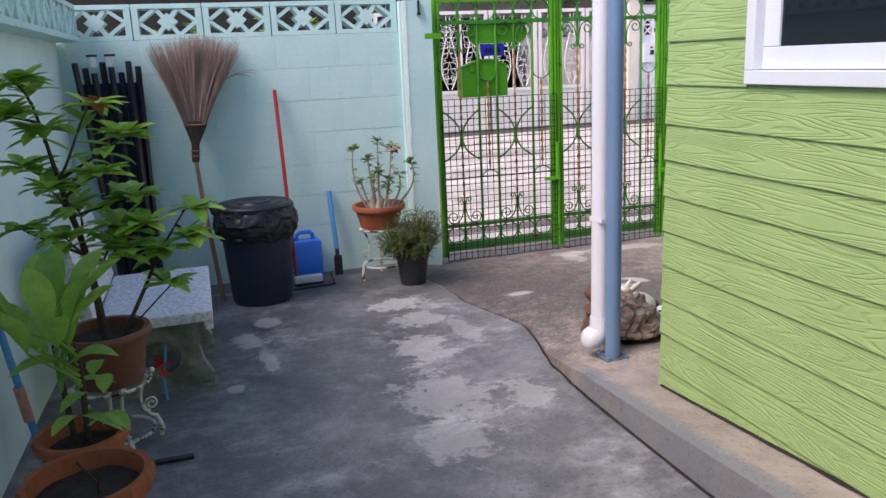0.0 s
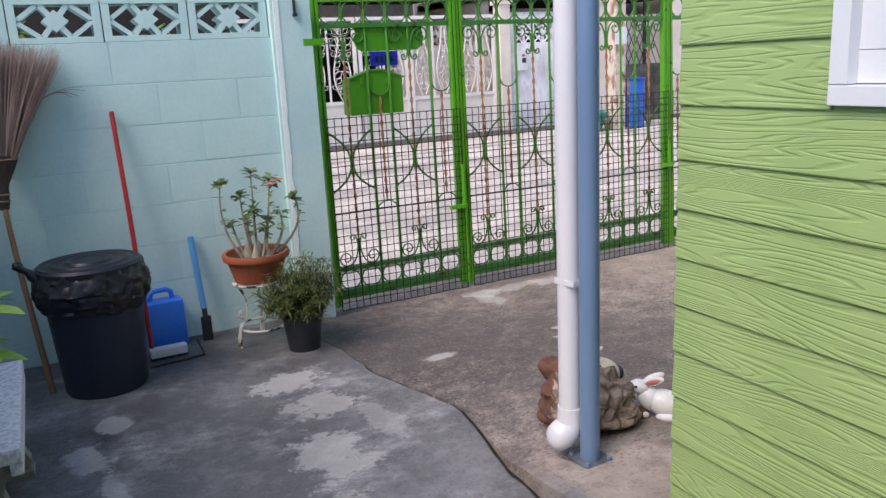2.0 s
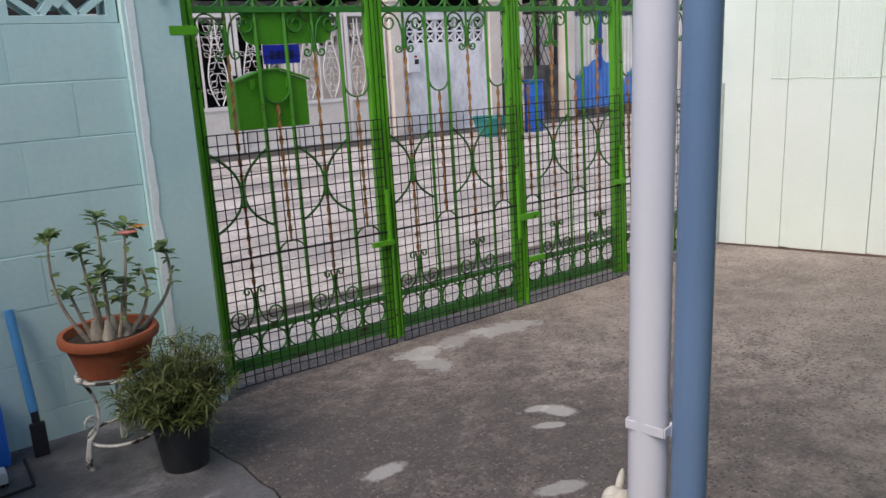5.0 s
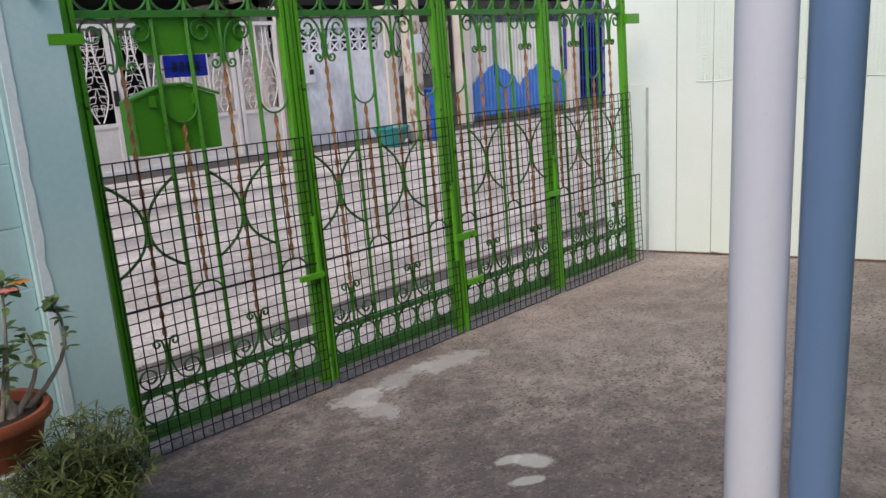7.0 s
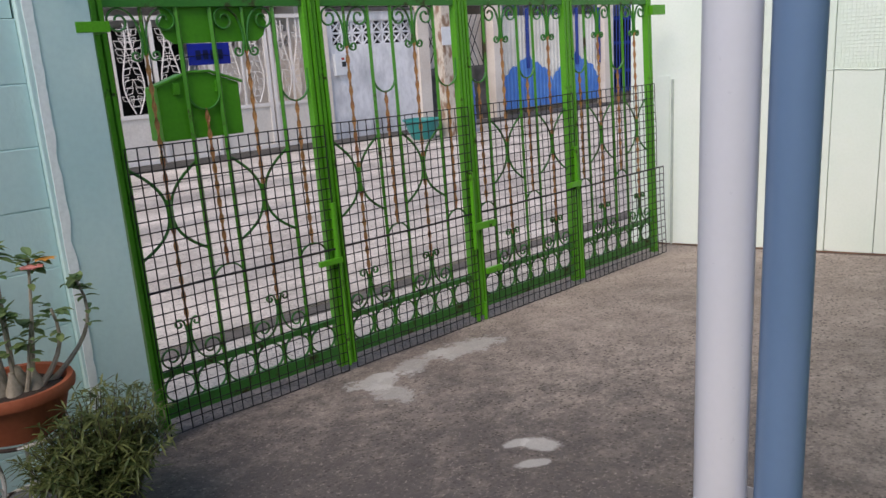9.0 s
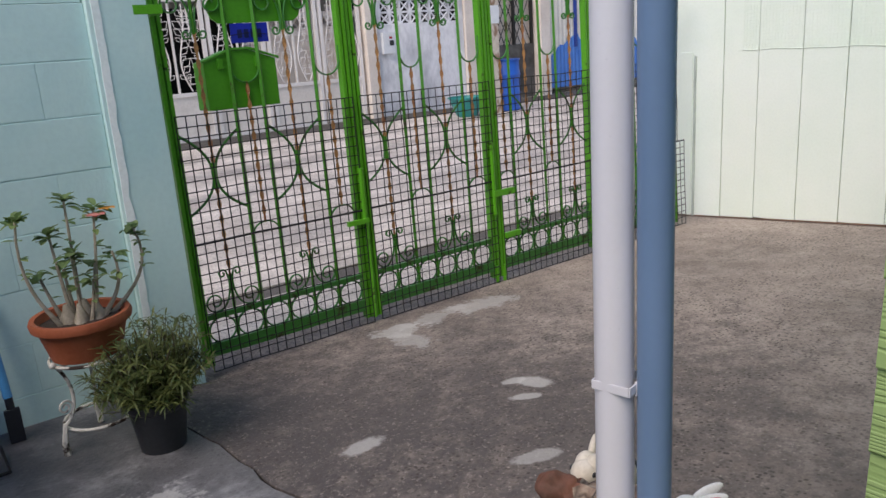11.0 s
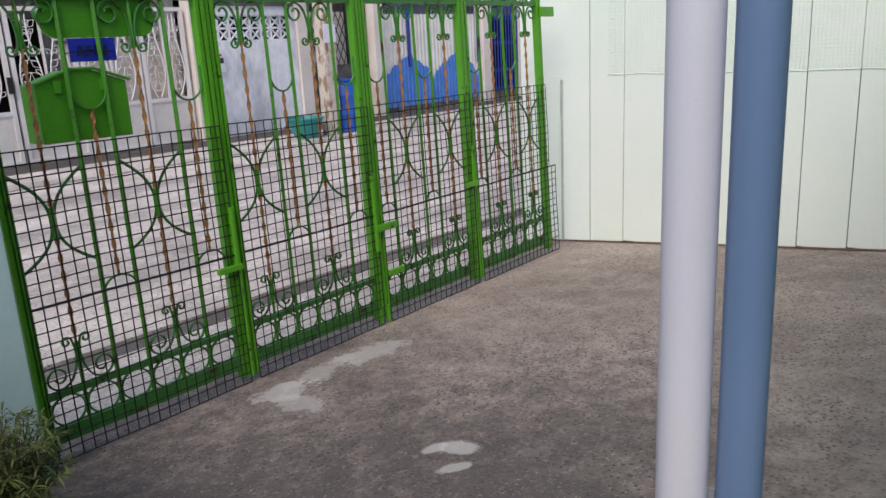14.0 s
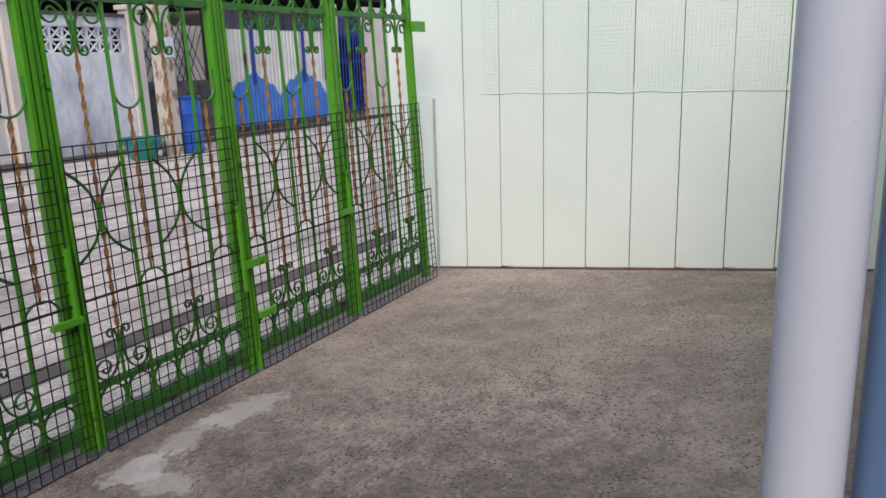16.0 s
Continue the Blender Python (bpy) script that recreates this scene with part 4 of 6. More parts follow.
# ---- bench ----
def bench():
    z = yard_z(3.5) - 0.012
    t = thing("garden_bench", "white terrazzo garden bench on mossy cast concrete legs", "bench", "", pose(-0.252, 3.53, z))
    b = boxes(((-0.22, -0.39, 0.325), (0.22, 0.39, 0.37)), bevel=0.012)
    part("seat", b, TERRAZZO, t)
    part("seat_lip", boxes(((0.185, -0.388, 0.29), (0.218, 0.388, 0.324)), bevel=0.008), TERRAZZO, t)
    b = bmesh.new()
    box(b, (-0.03, -0.39, 0.0), (0.02, 0.39, 0.34), 0.012)
    bk = part("backrest", b, TERRAZZO, t)
    bk.matrix_local = pose(-0.235, 0, 0.375, 0, -10, 0)
    for y in (-0.27, 0.24):
        b = bmesh.new()
        outer = [(0.19, 0.0), (0.20, 0.06), (0.165, 0.13), (0.15, 0.20), (0.185, 0.324), (-0.20, 0.324), (-0.16, 0.20), (-0.17, 0.13), (-0.21, 0.06), (-0.2, 0.0)]
        hole = [(0.085 * math.cos(a) - 0.01, 0.165 + 0.075 * math.sin(a)) for a in [2 * math.pi * k / 20 for k in range(20)]]
        dense = []
        for (xa, za), (xb, zb) in zip(outer, outer[1:] + outer[:1]):
            dense += [(xa + (xb - xa) * k / 4, za + (zb - za) * k / 4) for k in range(4)]
        ang = [math.atan2(zz - 0.165, xx + 0.01) for xx, zz in dense]
        n = len(dense)
        hole = [(0.085 * math.cos(a) - 0.01, 0.165 + 0.075 * math.sin(a)) for a in ang]
        for s, yy in ((1, y - 0.03), (-1, y + 0.03)):
            o = [b.verts.new((xx, yy, zz)) for xx, zz in dense]
            h = [b.verts.new((xx, yy, zz)) for xx, zz in hole]
            for k in range(n):
                q = (o[k], o[(k + 1) % n], h[(k + 1) % n], h[k])
                b.faces.new(q if s > 0 else q[::-1])
            if s > 0:
                oo, hh = o, h
        for k in range(n):
            j = (k + 1) % n
            b.faces.new((oo[j], oo[k], o[k], o[j]))
            b.faces.new((hh[k], hh[j], h[j], h[k]))
        bmesh.ops.recalc_face_normals(b, faces=b.faces)
        part("leg", b, BENCH_STONE, t)
        part("foot", boxes(((-0.22, y - 0.05, -0.02), (0.205, y + 0.05, 0.028)), bevel=0.012), BENCH_STONE, t)
    return t


bench()


# ---- pots and stands ----
def pot_profile(rt, rb, h, lip, wall=0.012):
    return [(rb, 0), (rb + (rt - rb) * 0.5, h * 0.45), (rt - 0.004, h - lip), (rt + 0.012, h - lip + 0.003), (rt + 0.016, h - lip * 0.4), (rt + 0.01, h), (rt - wall + 0.006, h - 0.002), (rt - wall, h - lip), (rt - wall - 0.004, h * 0.7)]


def pot(t, rt, rb, h, lip, material, at=(0, 0, 0), scallop=0.0, rim_label=""):
    b = bmesh.new()
    lathe(b, pot_profile(rt, rb, h, lip), 40, at, (lambda a, j: scallop * math.sin(a * 14) if 3 <= j <= 5 else 0) if scallop else None)
    part("pot", b, material, t, "", True)
    b = bmesh.new()
    lathe(b, [(rt * 0.86, h * 0.72), (rt * 0.9, h * 0.8), (rt * 0.5, h * 0.83), (rt * 0.05, h * 0.82)], 24, at)
    for v in b.verts:
        v.co.z += 0.008 * noise.noise(v.co * 40)
    part("soil", b, SOIL, t, "dark loose soil", True)


def plant_stand(x, y, top, ring_r, legs, material, label, low=0.07, spin=0.0):
    z0 = z_floor(x, y)
    t = thing("plant_stand", label, "plant stand", "", pose(x, y, z0, 0, 0, spin))
    h = top - z0
    for k, (r, z) in enumerate(((ring_r, h - 0.006), (ring_r * 0.94, low))):
        b = bmesh.new()
        tube(b, [(r * math.cos(a), r * math.sin(a), z) for a in [2 * math.pi * i / 30 for i in range(30)]], 0.006, 6, True)
        part("ring", b, material, t, "", True)
    b = bmesh.new()
    for a in (0.0, math.pi / 2):
        tube(b, [(-ring_r * math.cos(a), -ring_r * math.sin(a), h - 0.012), (ring_r * math.cos(a), ring_r * math.sin(a), h - 0.012)], 0.005, 6)
    part("cross_bar", b, material, t)
    for i in range(legs):
        a = 2 * math.pi * i / legs
        c, s = math.cos(a), math.sin(a)
        b = bmesh.new()
        prof = bezier((ring_r + 0.004, h), (ring_r * 0.5, h * 0.75), (ring_r * 0.6, h * 0.4), (ring_r + 0.006, low + 0.02), 12) + [(ring_r + 0.02, low * 0.5), (ring_r + 0.018, 0.0)]
        tube(b, [(r * c, r * s, z) for r, z in prof], [0.006] * 11 + [0.008, 0.011, 0.012], 6)
        leg = part("leg", b, material, t, "", True)
        b = bmesh.new()
        sp = spiral(ring_r * 0.95, h * 0.52, 0.006, 0.028, 0.0, 1.7, 26)
        tube(b, [(r * c, r * s, z) for r, z in sp], 0.0042, 5)
        part("scroll", b, material, leg, "", True)
        b = bmesh.new()
        bmesh.ops.create_icosphere(b, subdivisions=2, radius=0.012, matrix=Matrix.Translation(((ring_r + 0.008) * c, (ring_r + 0.008) * s, h + 0.002)))
        part("finial", b, material, leg, "", True)
    return t


rng = random.Random(5)


def shrub():
    x, y = -0.385, 2.75
    plant_stand(x, y, 0.362, 0.125, 4, IRON_WHITE, "chipped white wrought iron plant stand", 0.06, 20)
    t = thing("potted_shrub", "leafy green shrub in a brown clay pot", "potted plant", "", pose(x, y, 0.364))
    pot(t, 0.136, 0.105, 0.19, 0.03, BROWN_POT)
    b, l, d = bmesh.new(), bmesh.new(), bmesh.new()
    root = Vector((0.0, 0.0, 0.14))
    main = bent(rng, root, (-0.03, 0.0, 0.52), 6, 0.012)[:-1] + bent(rng, (-0.03, 0.0, 0.52), (-0.11, 0.01, 0.95), 8, 0.014)
    tube(b, main, [0.015 - 0.011 * i / (len(main) - 1) for i in range(len(main))], 7)
    side = bent(rng, (0.05, 0.0, 0.14), (0.17, 0.02, 0.36), 5, 0.01)[:-1] + bent(rng, (0.17, 0.02, 0.36), (0.30, 0.04, 0.56), 6, 0.012)
    tube(b, side, [0.009 - 0.006 * i / (len(side) - 1) for i in range(len(side))], 6)
    crowns = [(main, 12, (-0.20, 0.02, 1.07), 11), (main, 11, (-0.25, -0.02, 0.97), 9), (main, 10, (-0.15, 0.03, 0.91), 8), (main, 8, (0.02, 0.02, 0.99), 7), (main, 8, (0.12, 0.0, 0.88), 13),
              (main, 8, (-0.22, 0.03, 0.79), 10), (main, 7, (0.03, -0.05, 0.76), 9), (main, 6, (-0.14, -0.04, 0.72), 8), (main, 6, (0.13, 0.04, 0.66), 10), (main, 5, (-0.08, 0.05, 0.64), 8),
              (main, 4, (-0.26, 0.02, 0.58), 8), (main, 4, (0.16, -0.03, 0.57), 10), (main, 3, (0.09, -0.05, 0.49), 9), (main, 4, (-0.11, -0.05, 0.55), 7),
              (side, 9, (0.33, 0.04, 0.60), 4), (side, 8, (0.31, 0.05, 0.49), 8), (side, 6, (0.22, 0.0, 0.45), 9), (side, 4, (0.21, 0.02, 0.33), 5), (main, 3, (0.05, 0.05, 0.56), 8)]
    for line, k, tip, count in crowns:
        tip = (tip[0] * 0.9 + 0.035, tip[1], tip[2] * 0.94 + 0.005)
        pts = bent(rng, line[min(k, len(line) - 1)], tip, 6, 0.02)
        tube(b, pts, [0.0055 - 0.003 * i / 5 for i in range(6)], 5)
        for i in range(int(count * 2.5)):
            p = pts[-1] if i % 4 else pts[-2 - i % 3]
            leaf(l, p, around(rng, 0.75) + Vector((0, 0, 0.12)), rng.uniform(0.085, 0.13), rng.uniform(0.042, 0.058), rng.uniform(0.0, 0.45), 0.3, 5)
    for _ in range(3):
        leaf(d, (0.05 + rng.uniform(-0.03, 0.03), -0.03, 0.97), around(rng, 0.3) - Vector((0, 0, 0.5)), 0.08, 0.035, 0.4)
    for _ in range(1):
        p = Vector((rng.uniform(0.1, 0.2), rng.uniform(-0.04, 0.06), 0.2))
        tube(b, bent(rng, (0.03, 0.0, 0.14), p + Vector((0.06, 0, 0.1)), 6, 0.03), 0.003, 5)
    tagged(part("branch_mass", b, TWIG, t, "", True), "", "", "", "stuff")
    tagged(part("leaves", l, LEAF_A, t), "", "", "", "stuff")
    part("dry_leaves", d, LEAF_DRY, t, "withered brown leaves")


def broad_plant():
    x, y = -0.43, 2.33
    t = thing("potted_broadleaf", "broad-leaved green plant in a scalloped terracotta pot", "potted plant", "", pose(x, y, yard_z(y)))
    pot(t, 0.118, 0.085, 0.26, 0.035, TERRA, scallop=0.025)
    b, l = bmesh.new(), bmesh.new()
    for i in range(17):
        a = rng.uniform(0, 2 * math.pi)
        r = rng.uniform(0.02, 0.10)
        p = Vector((r * math.cos(a) - 0.02, r * math.sin(a) * 0.8 - 0.05, rng.uniform(0.50, 0.64)))
        fork = Vector((0.025 if i % 2 else -0.03, -0.03, 0.40 + 0.008 * i))
        tube(b, bent(rng, fork, p, 4, 0.006), [0.005, 0.0045, 0.004, 0.003], 5)
        w = Vector((math.cos(a) * rng.uniform(0.3, 1.0), math.sin(a) * rng.uniform(0.2, 0.8), 0.9))
        leaf(l, p, w, rng.uniform(0.16, 0.25), rng.uniform(0.075, 0.105), rng.uniform(0.0, 0.15), 0.5, 7)
    for w in ((0.9, -0.2, 0.7), (-0.7, -0.3, 0.5)):
        leaf(l, (0.0, -0.04, 0.48), w, 0.18, 0.08, 0.5, 0.4, 7)
    for i in range(9):
        leaf(l, (rng.uniform(-0.05, 0.09), rng.uniform(-0.08, 0.02), rng.uniform(0.28, 0.52)), around(rng, 0.5), rng.uniform(0.08, 0.12), 0.05, 0.5)
    for dx in (-0.03, 0.025):
        part("stem", tube(bmesh.new(), bent(rng, (dx * 0.5, 0.0, 0.19), (dx, -0.03, 0.54), 7, 0.01), [0.010, 0.010, 0.009, 0.009, 0.008, 0.007, 0.005], 7), TWIG, t, "woody brown stem", True)
    tagged(part("leaf_stalks", b, LEAF_B, t, "", True), "", "", "", "stuff")
    tagged(part("leaves", l, LEAF_B, t), "", "", "", "stuff")


def empty_pot():
    x, y = -0.385, 2.05
    t = thing("terracotta_pot", "scalloped terracotta pot of dark soil with dry sticks", "flower pot", "", pose(x, y, yard_z(y)))
    pot(t, 0.15, 0.10, 0.25, 0.05, TERRA, scallop=0.035)
    b = bmesh.new()
    for _ in range(2):
        tube(b, bent(rng, (rng.uniform(-0.05, 0.05), rng.uniform(-0.05, 0.05), 0.19), (rng.uniform(-0.1, 0.12), rng.uniform(-0.1, 0.1), rng.uniform(0.24, 0.36)), 5, 0.02), 0.003, 5)
    part("dry_sticks", b, TWIG, t)


def desert_rose():
    x, y = 1.01, 4.66
    plant_stand(x, y, 0.395, 0.125, 3, IRON_WHITE, "chipped white iron stand on three legs", 0.09, 200)
    t = thing("potted_desert_rose", "desert rose with swollen grey stems in a terracotta bowl", "potted plant", "", pose(x, y, 0.397))
    pot(t, 0.150, 0.115, 0.145, 0.035, TERRA)
    b, l, f, o = bmesh.new(), bmesh.new(), bmesh.new(), bmesh.new()
    tips = [(-0.14, -0.02, 0.50), (-0.05, 0.0, 0.44), (0.02, 0.02, 0.53), (0.10, -0.01, 0.49), (0.22, 0.0, 0.40), (0.0, -0.03, 0.36), (-0.02, 0.03, 0.30), (0.08, 0.02, 0.30), (0.13, -0.03, 0.34), (0.05, -0.05, 0.26), (-0.10, 0.02, 0.30)]
    for i, tip in enumerate(tips):
        s = Vector((tip[0] * 0.45, tip[1] * 0.8, 0.11))
        out = Vector((tip[0] * (1.25 if abs(tip[0]) > 0.12 else 0.8), tip[1], 0.11 + (tip[2] - 0.11) * 0.5))
        pts = [Vector(v) for v in bezier(s, s.lerp(out, 0.5), out, Vector(tip), 9)]
        r0 = rng.uniform(0.0075, 0.0115)
        part("stem", tube(bmesh.new(), pts, [r0 * (1 - 0.86 * (k / 8) ** 0.45) + 0.0026 for k in range(9)], 7), BARK, t, "swollen grey stem", True)
        for q in pts[5:8]:
            for _ in range(3 if tip[2] > 0.3 else 1):
                leaf(l, q, around(rng, 0.6), rng.uniform(0.03, 0.045), rng.uniform(0.016, 0.024), rng.uniform(0, 0.4))
        for _ in range(20 if tip[2] > 0.35 else 10):
            leaf(l, Vector(tip) + Vector((rng.uniform(-0.01, 0.01), 0, rng.uniform(-0.03, 0.01))), around(rng, 0.8) + Vector((0, 0, 0.15)), rng.uniform(0.04, 0.062), rng.uniform(0.024, 0.034), rng.uniform(0, 0.6))
    for k in range(7):
        a = k * 0.9
        leaf(f, (0.095, -0.055, 0.47), (math.cos(a), math.sin(a), 0.5), 0.04, 0.03, 0.2, 0.3, 4)
        leaf(o, (0.135, -0.045, 0.49), (math.cos(a), math.sin(a), 0.3), 0.034, 0.02, 0.2, 0.3, 4)
    b.free()
    for cx, cy, rr in ((-0.04, 0.0, 0.032), (0.02, 0.015, 0.036), (0.05, -0.02, 0.028), (-0.005, -0.03, 0.026)):
        b = bmesh.new()
        lathe(b, [(rr, 0.10), (rr * 1.05, 0.118), (rr * 0.8, 0.14), (rr * 0.45, 0.165), (rr * 0.25, 0.185)], 14, (cx, cy, 0), lambda a, j: 0.12 * math.sin(a * 3 + j))
        part("root_swelling", b, BARK, t, "swollen grey root", True)
    tagged(part("leaves", l, LEAF_D, t), "", "", "", "stuff")
    part("blossom", f, PETAL, t, "pink blossom")
    part("blossom", o, PETAL_O, t, "orange fading blossom")


def bush():
    x, y = 1.148, 4.43
    t = thing("potted_bush", "dense fine-leaved bush in a black plastic pot", "potted plant", "", pose(x, y, z_floor(x, y) + 0.002))
    b = bmesh.new()
    lathe(b, [(0.076, 0), (0.095, 0.15), (0.098, 0.152), (0.104, 0.165), (0.106, 0.185), (0.098, 0.186), (0.092, 0.15)], 32)
    part("pot", b, BLACK_POT, t, "", True)
    l, s = bmesh.new(), bmesh.new()
    for i in range(230):
        a, e = rng.uniform(0, 2 * math.pi), math.asin(rng.uniform(-0.6, 1))
        k = rng.uniform(0.55, 1.08) if i % 6 else rng.uniform(1.0, 1.2)
        tip = Vector((0.19 * math.cos(a) * math.cos(e) * k, 0.18 * math.sin(a) * math.cos(e) * k, 0.285 + 0.15 * math.sin(e) * k + 0.02 * math.cos(a)))
        pts = bent(rng, (0.03 * math.cos(a), 0.03 * math.sin(a), 0.16), tip, 5, 0.03)
        tube(s, pts, 0.0013, 3, caps=False)
        for p in pts[2:]:
            for _ in range(7):
                leaf(l, p, around(rng, 0.9) + Vector((0, 0, 0.15)), rng.uniform(0.032, 0.065), rng.uniform(0.0042, 0.0075), rng.uniform(0.1, 0.8), 0.25, 3)
    tagged(part("twig_mass", s, TWIG, t), "", "", "", "stuff")
    tagged(part("leaves", l, LEAF_C, t), "", "", "", "stuff")


shrub()
broad_plant()
empty_pot()
desert_rose()
bush()


# ---- cleaning things along the wall ----
def dustbin():
    x, y = 0.25, 4.50
    z = yard_z(y)
    t = thing("dustbin", "dark navy plastic dustbin lined with a black bag, lid on", "dustbin", "", pose(x, y, z) @ Matrix.Diagonal((1, 1, 0.945, 1)))
    b = bmesh.new()
    lathe(b, [(0.165, 0), (0.172, 0.015), (0.205, 0.52), (0.212, 0.545), (0.205, 0.55)], 40)
    part("body", b, BIN, t, "", True)
    b = bmesh.new()
    prof = [(0.207 + 0.028 * math.sin(math.pi * k / 13) + 0.004 * (k % 2), 0.405 + 0.19 * k / 13) for k in range(14)]
    lathe(b, prof + [(0.200, 0.602)], 96, (0, 0, 0), lambda a, j: 0.07 * noise.noise((math.cos(a) * 7, math.sin(a) * 7, j * 0.45)) + 0.035 * noise.noise((math.cos(a) * 19, math.sin(a) * 19, j * 0.9)))
    for v in b.verts:
        v.co.z += 0.03 * noise.noise((v.co.x * 12, v.co.y * 12, 3)) * (1.0 if v.co.z < 0.5 else 0.35)
    part("bag", b, BAG, t, "crinkled black bin bag", True)
    b = bmesh.new()
    lathe(b, [(0.215, 0.575), (0.218, 0.60), (0.205, 0.612), (0.19, 0.606), (0.165, 0.607), (0.155, 0.617), (0.14, 0.617), (0.13, 0.609), (0.10, 0.611), (0.09, 0.622), (0.075, 0.622), (0.065, 0.613), (0.03, 0.616), (0.004, 0.617)], 48)
    part("lid", b, BLACK_LID, t, "", True)
    b = bmesh.new()
    tube(b, [(-0.185, -0.03, 0.55), (-0.222, -0.03, 0.588), (-0.242, -0.032, 0.612), (-0.258, -0.03, 0.622), (-0.272, -0.026, 0.640), (-0.276, -0.026, 0.655)], [0.032, 0.026, 0.013, 0.017, 0.024, 0.012], 9)
    part("bag_knot", b, BAG, t, "", True)


def jerrycan():
    t = thing("jerrycan", "bright blue plastic jerrycan against the wall", "jerrycan", "", pose(0.565, 4.90, yard_z(4.9), 0, 0, 4))
    b = bmesh.new()
    box(b, (-0.10, -0.06, 0.0), (0.10, 0.06, 0.25), 0.03)
    part("body", b, BLUE_PLASTIC, t, "", True)
    b = bmesh.new()
    tube(b, [(-0.055, 0, 0.24), (-0.05, 0, 0.285), (-0.03, 0, 0.298), (0.03, 0, 0.298), (0.05, 0, 0.285), (0.055, 0, 0.24)], 0.013, 8)
    part("handle", b, BLUE_PLASTIC, t, "", True)
    b = bmesh.new()
    tube(b, [(-0.075, 0, 0.24), (-0.075, 0, 0.275)], 0.02, 14)
    part("cap", b, BLUE_PLASTIC, t)


def floor_brush():
    z = yard_z(4.7)
    t = thing("floor_brush", "white floor brush with a long red handle", "brush")
    b = bmesh.new()
    tube(b, [(0.475, 4.74, z + 0.05), (0.470, 4.85, z + 0.7), (0.466, 4.955, 1.255)], 0.0115, 10)
    part("handle", b, RED, t, "", True)
    b = bmesh.new()
    box(b, (0.46, 4.69, z + 0.012), (0.635, 4.75, z + 0.055), 0.012)
    part("head", b, WHITE_PLASTIC, t, "", True)
    b = bmesh.new()
    for i in range(40):
        x = 0.468 + 0.16 * (i % 20) / 19
        y = 4.70 + 0.035 * (i // 20)
        tube(b, [(x, y, z + 0.016), (x + rng.uniform(-0.004, 0.004), y, z)], 0.003, 4)
    tagged(part("bristles", b, BLACK_TUBE, t), "", "", "", "stuff")
    b = bmesh.new()
    tube(b, [(0.44, 4.60, z + 0.006), (0.70, 4.63, z + 0.006), (0.70, 4.80, z + 0.03)], 0.006, 6)
    tray = thing("wire_handle", "thin black wire handle lying on the concrete", "wire handle")
    part("wire", b, WIRE, tray)


def scraper():
    z = yard_z(4.86)
    t = thing("floor_scraper", "dark metal scraper with a pale blue handle", "scraper")
    b = bmesh.new()
    tube(b, [(0.764, 4.88, z + 0.17), (0.752, 4.955, 0.60)], 0.016, 12)
    part("handle", b, PALE_BLUE, t, "", True)
    b = bmesh.new()
    tube(b, [(0.764, 4.88, z + 0.18), (0.765, 4.875, z + 0.12)], 0.014, 10)
    part("ferrule", b, BLACK_TUBE, t, "", True)
    b = boxes(((0.739, 4.86, z + 0.0), (0.791, 4.876, z + 0.13)), bevel=0.006)
    part("blade", b, BLACK_TUBE, t)


def broom():
    z = yard_z(4.62)
    t = thing("palm_broom", "upturned palm-rib broom with a bamboo handle", "broom")
    foot, top = Vector((0.026, 4.54, z)), Vector((-0.04, 4.80, 0.885))
    b = bmesh.new()
    tube(b, bent(rng, foot, top, 9, 0.012), [0.0135, 0.0135, 0.013, 0.013, 0.0125, 0.012, 0.012, 0.0115, 0.011], 10)
    part("handle", b, BAMBOO, t, "", True)
    way = (Vector((0.03, 4.95, 1.60)) - top).normalized()
    n = bmesh.new()
    prof = [(0.018, -0.02), (0.022, 0.0), (0.023, 0.06), (0.022, 0.08), (0.026, 0.10), (0.050, 0.16), (0.064, 0.20), (0.066, 0.215)]
    tube(n, [top + way * h for r, h in prof], [r for r, h in prof], 18, flat=0.7)
    part("binding", n, DARK_BIND, t, "", True)
    for h in (0.02, 0.05, 0.205):
        n = bmesh.new()
        r = 0.025 if h < 0.1 else 0.067
        tube(n, [top + way * h + Vector((r * math.cos(a), r * 0.7 * math.sin(a), 0)) for a in [2 * math.pi * i / 24 for i in range(24)]], 0.0035, 5, True)
        part("lashing", n, BAMBOO, t)
    s = bmesh.new()
    for i in range(900):
        u, v = rng.uniform(-1, 1), rng.uniform(-1, 1)
        u = u * abs(u) ** 0.15
        a = top + way * 0.20 + Vector((0.058 * u, 0.035 * v, 0))
        L = rng.uniform(0.46, 0.55) * (1 - 0.1 * abs(u))
        c = a + way * (L * 0.5) + Vector((0.085 * u, 0.02 * v, 0))
        e = a + way * L + Vector((0.205 * u + rng.uniform(-0.01, 0.01), 0.035 * v - 0.01, rng.uniform(-0.03, 0.01)))
        e.y = min(e.y, 4.978)
        c.y = min(c.y, 4.975)
        tube(s, bezier(a, a.lerp(c, 0.6), c, e, 4), [0.0022, 0.0018, 0.0014, 0.0006], 3, caps=False)
    for i in range(5):
        a = top + way * 0.42 + Vector((0.12, 0, 0))
        tube(s, bezier(a, a + Vector((0.08, 0, 0.06)), a + Vector((0.14, 0, 0.09)), a + Vector((rng.uniform(0.18, 0.26), -0.01, rng.uniform(0.04, 0.09))), 6), 0.0012, 3, caps=False)
    tagged(part("bristles", s, STRAW, t), "", "", "", "stuff")


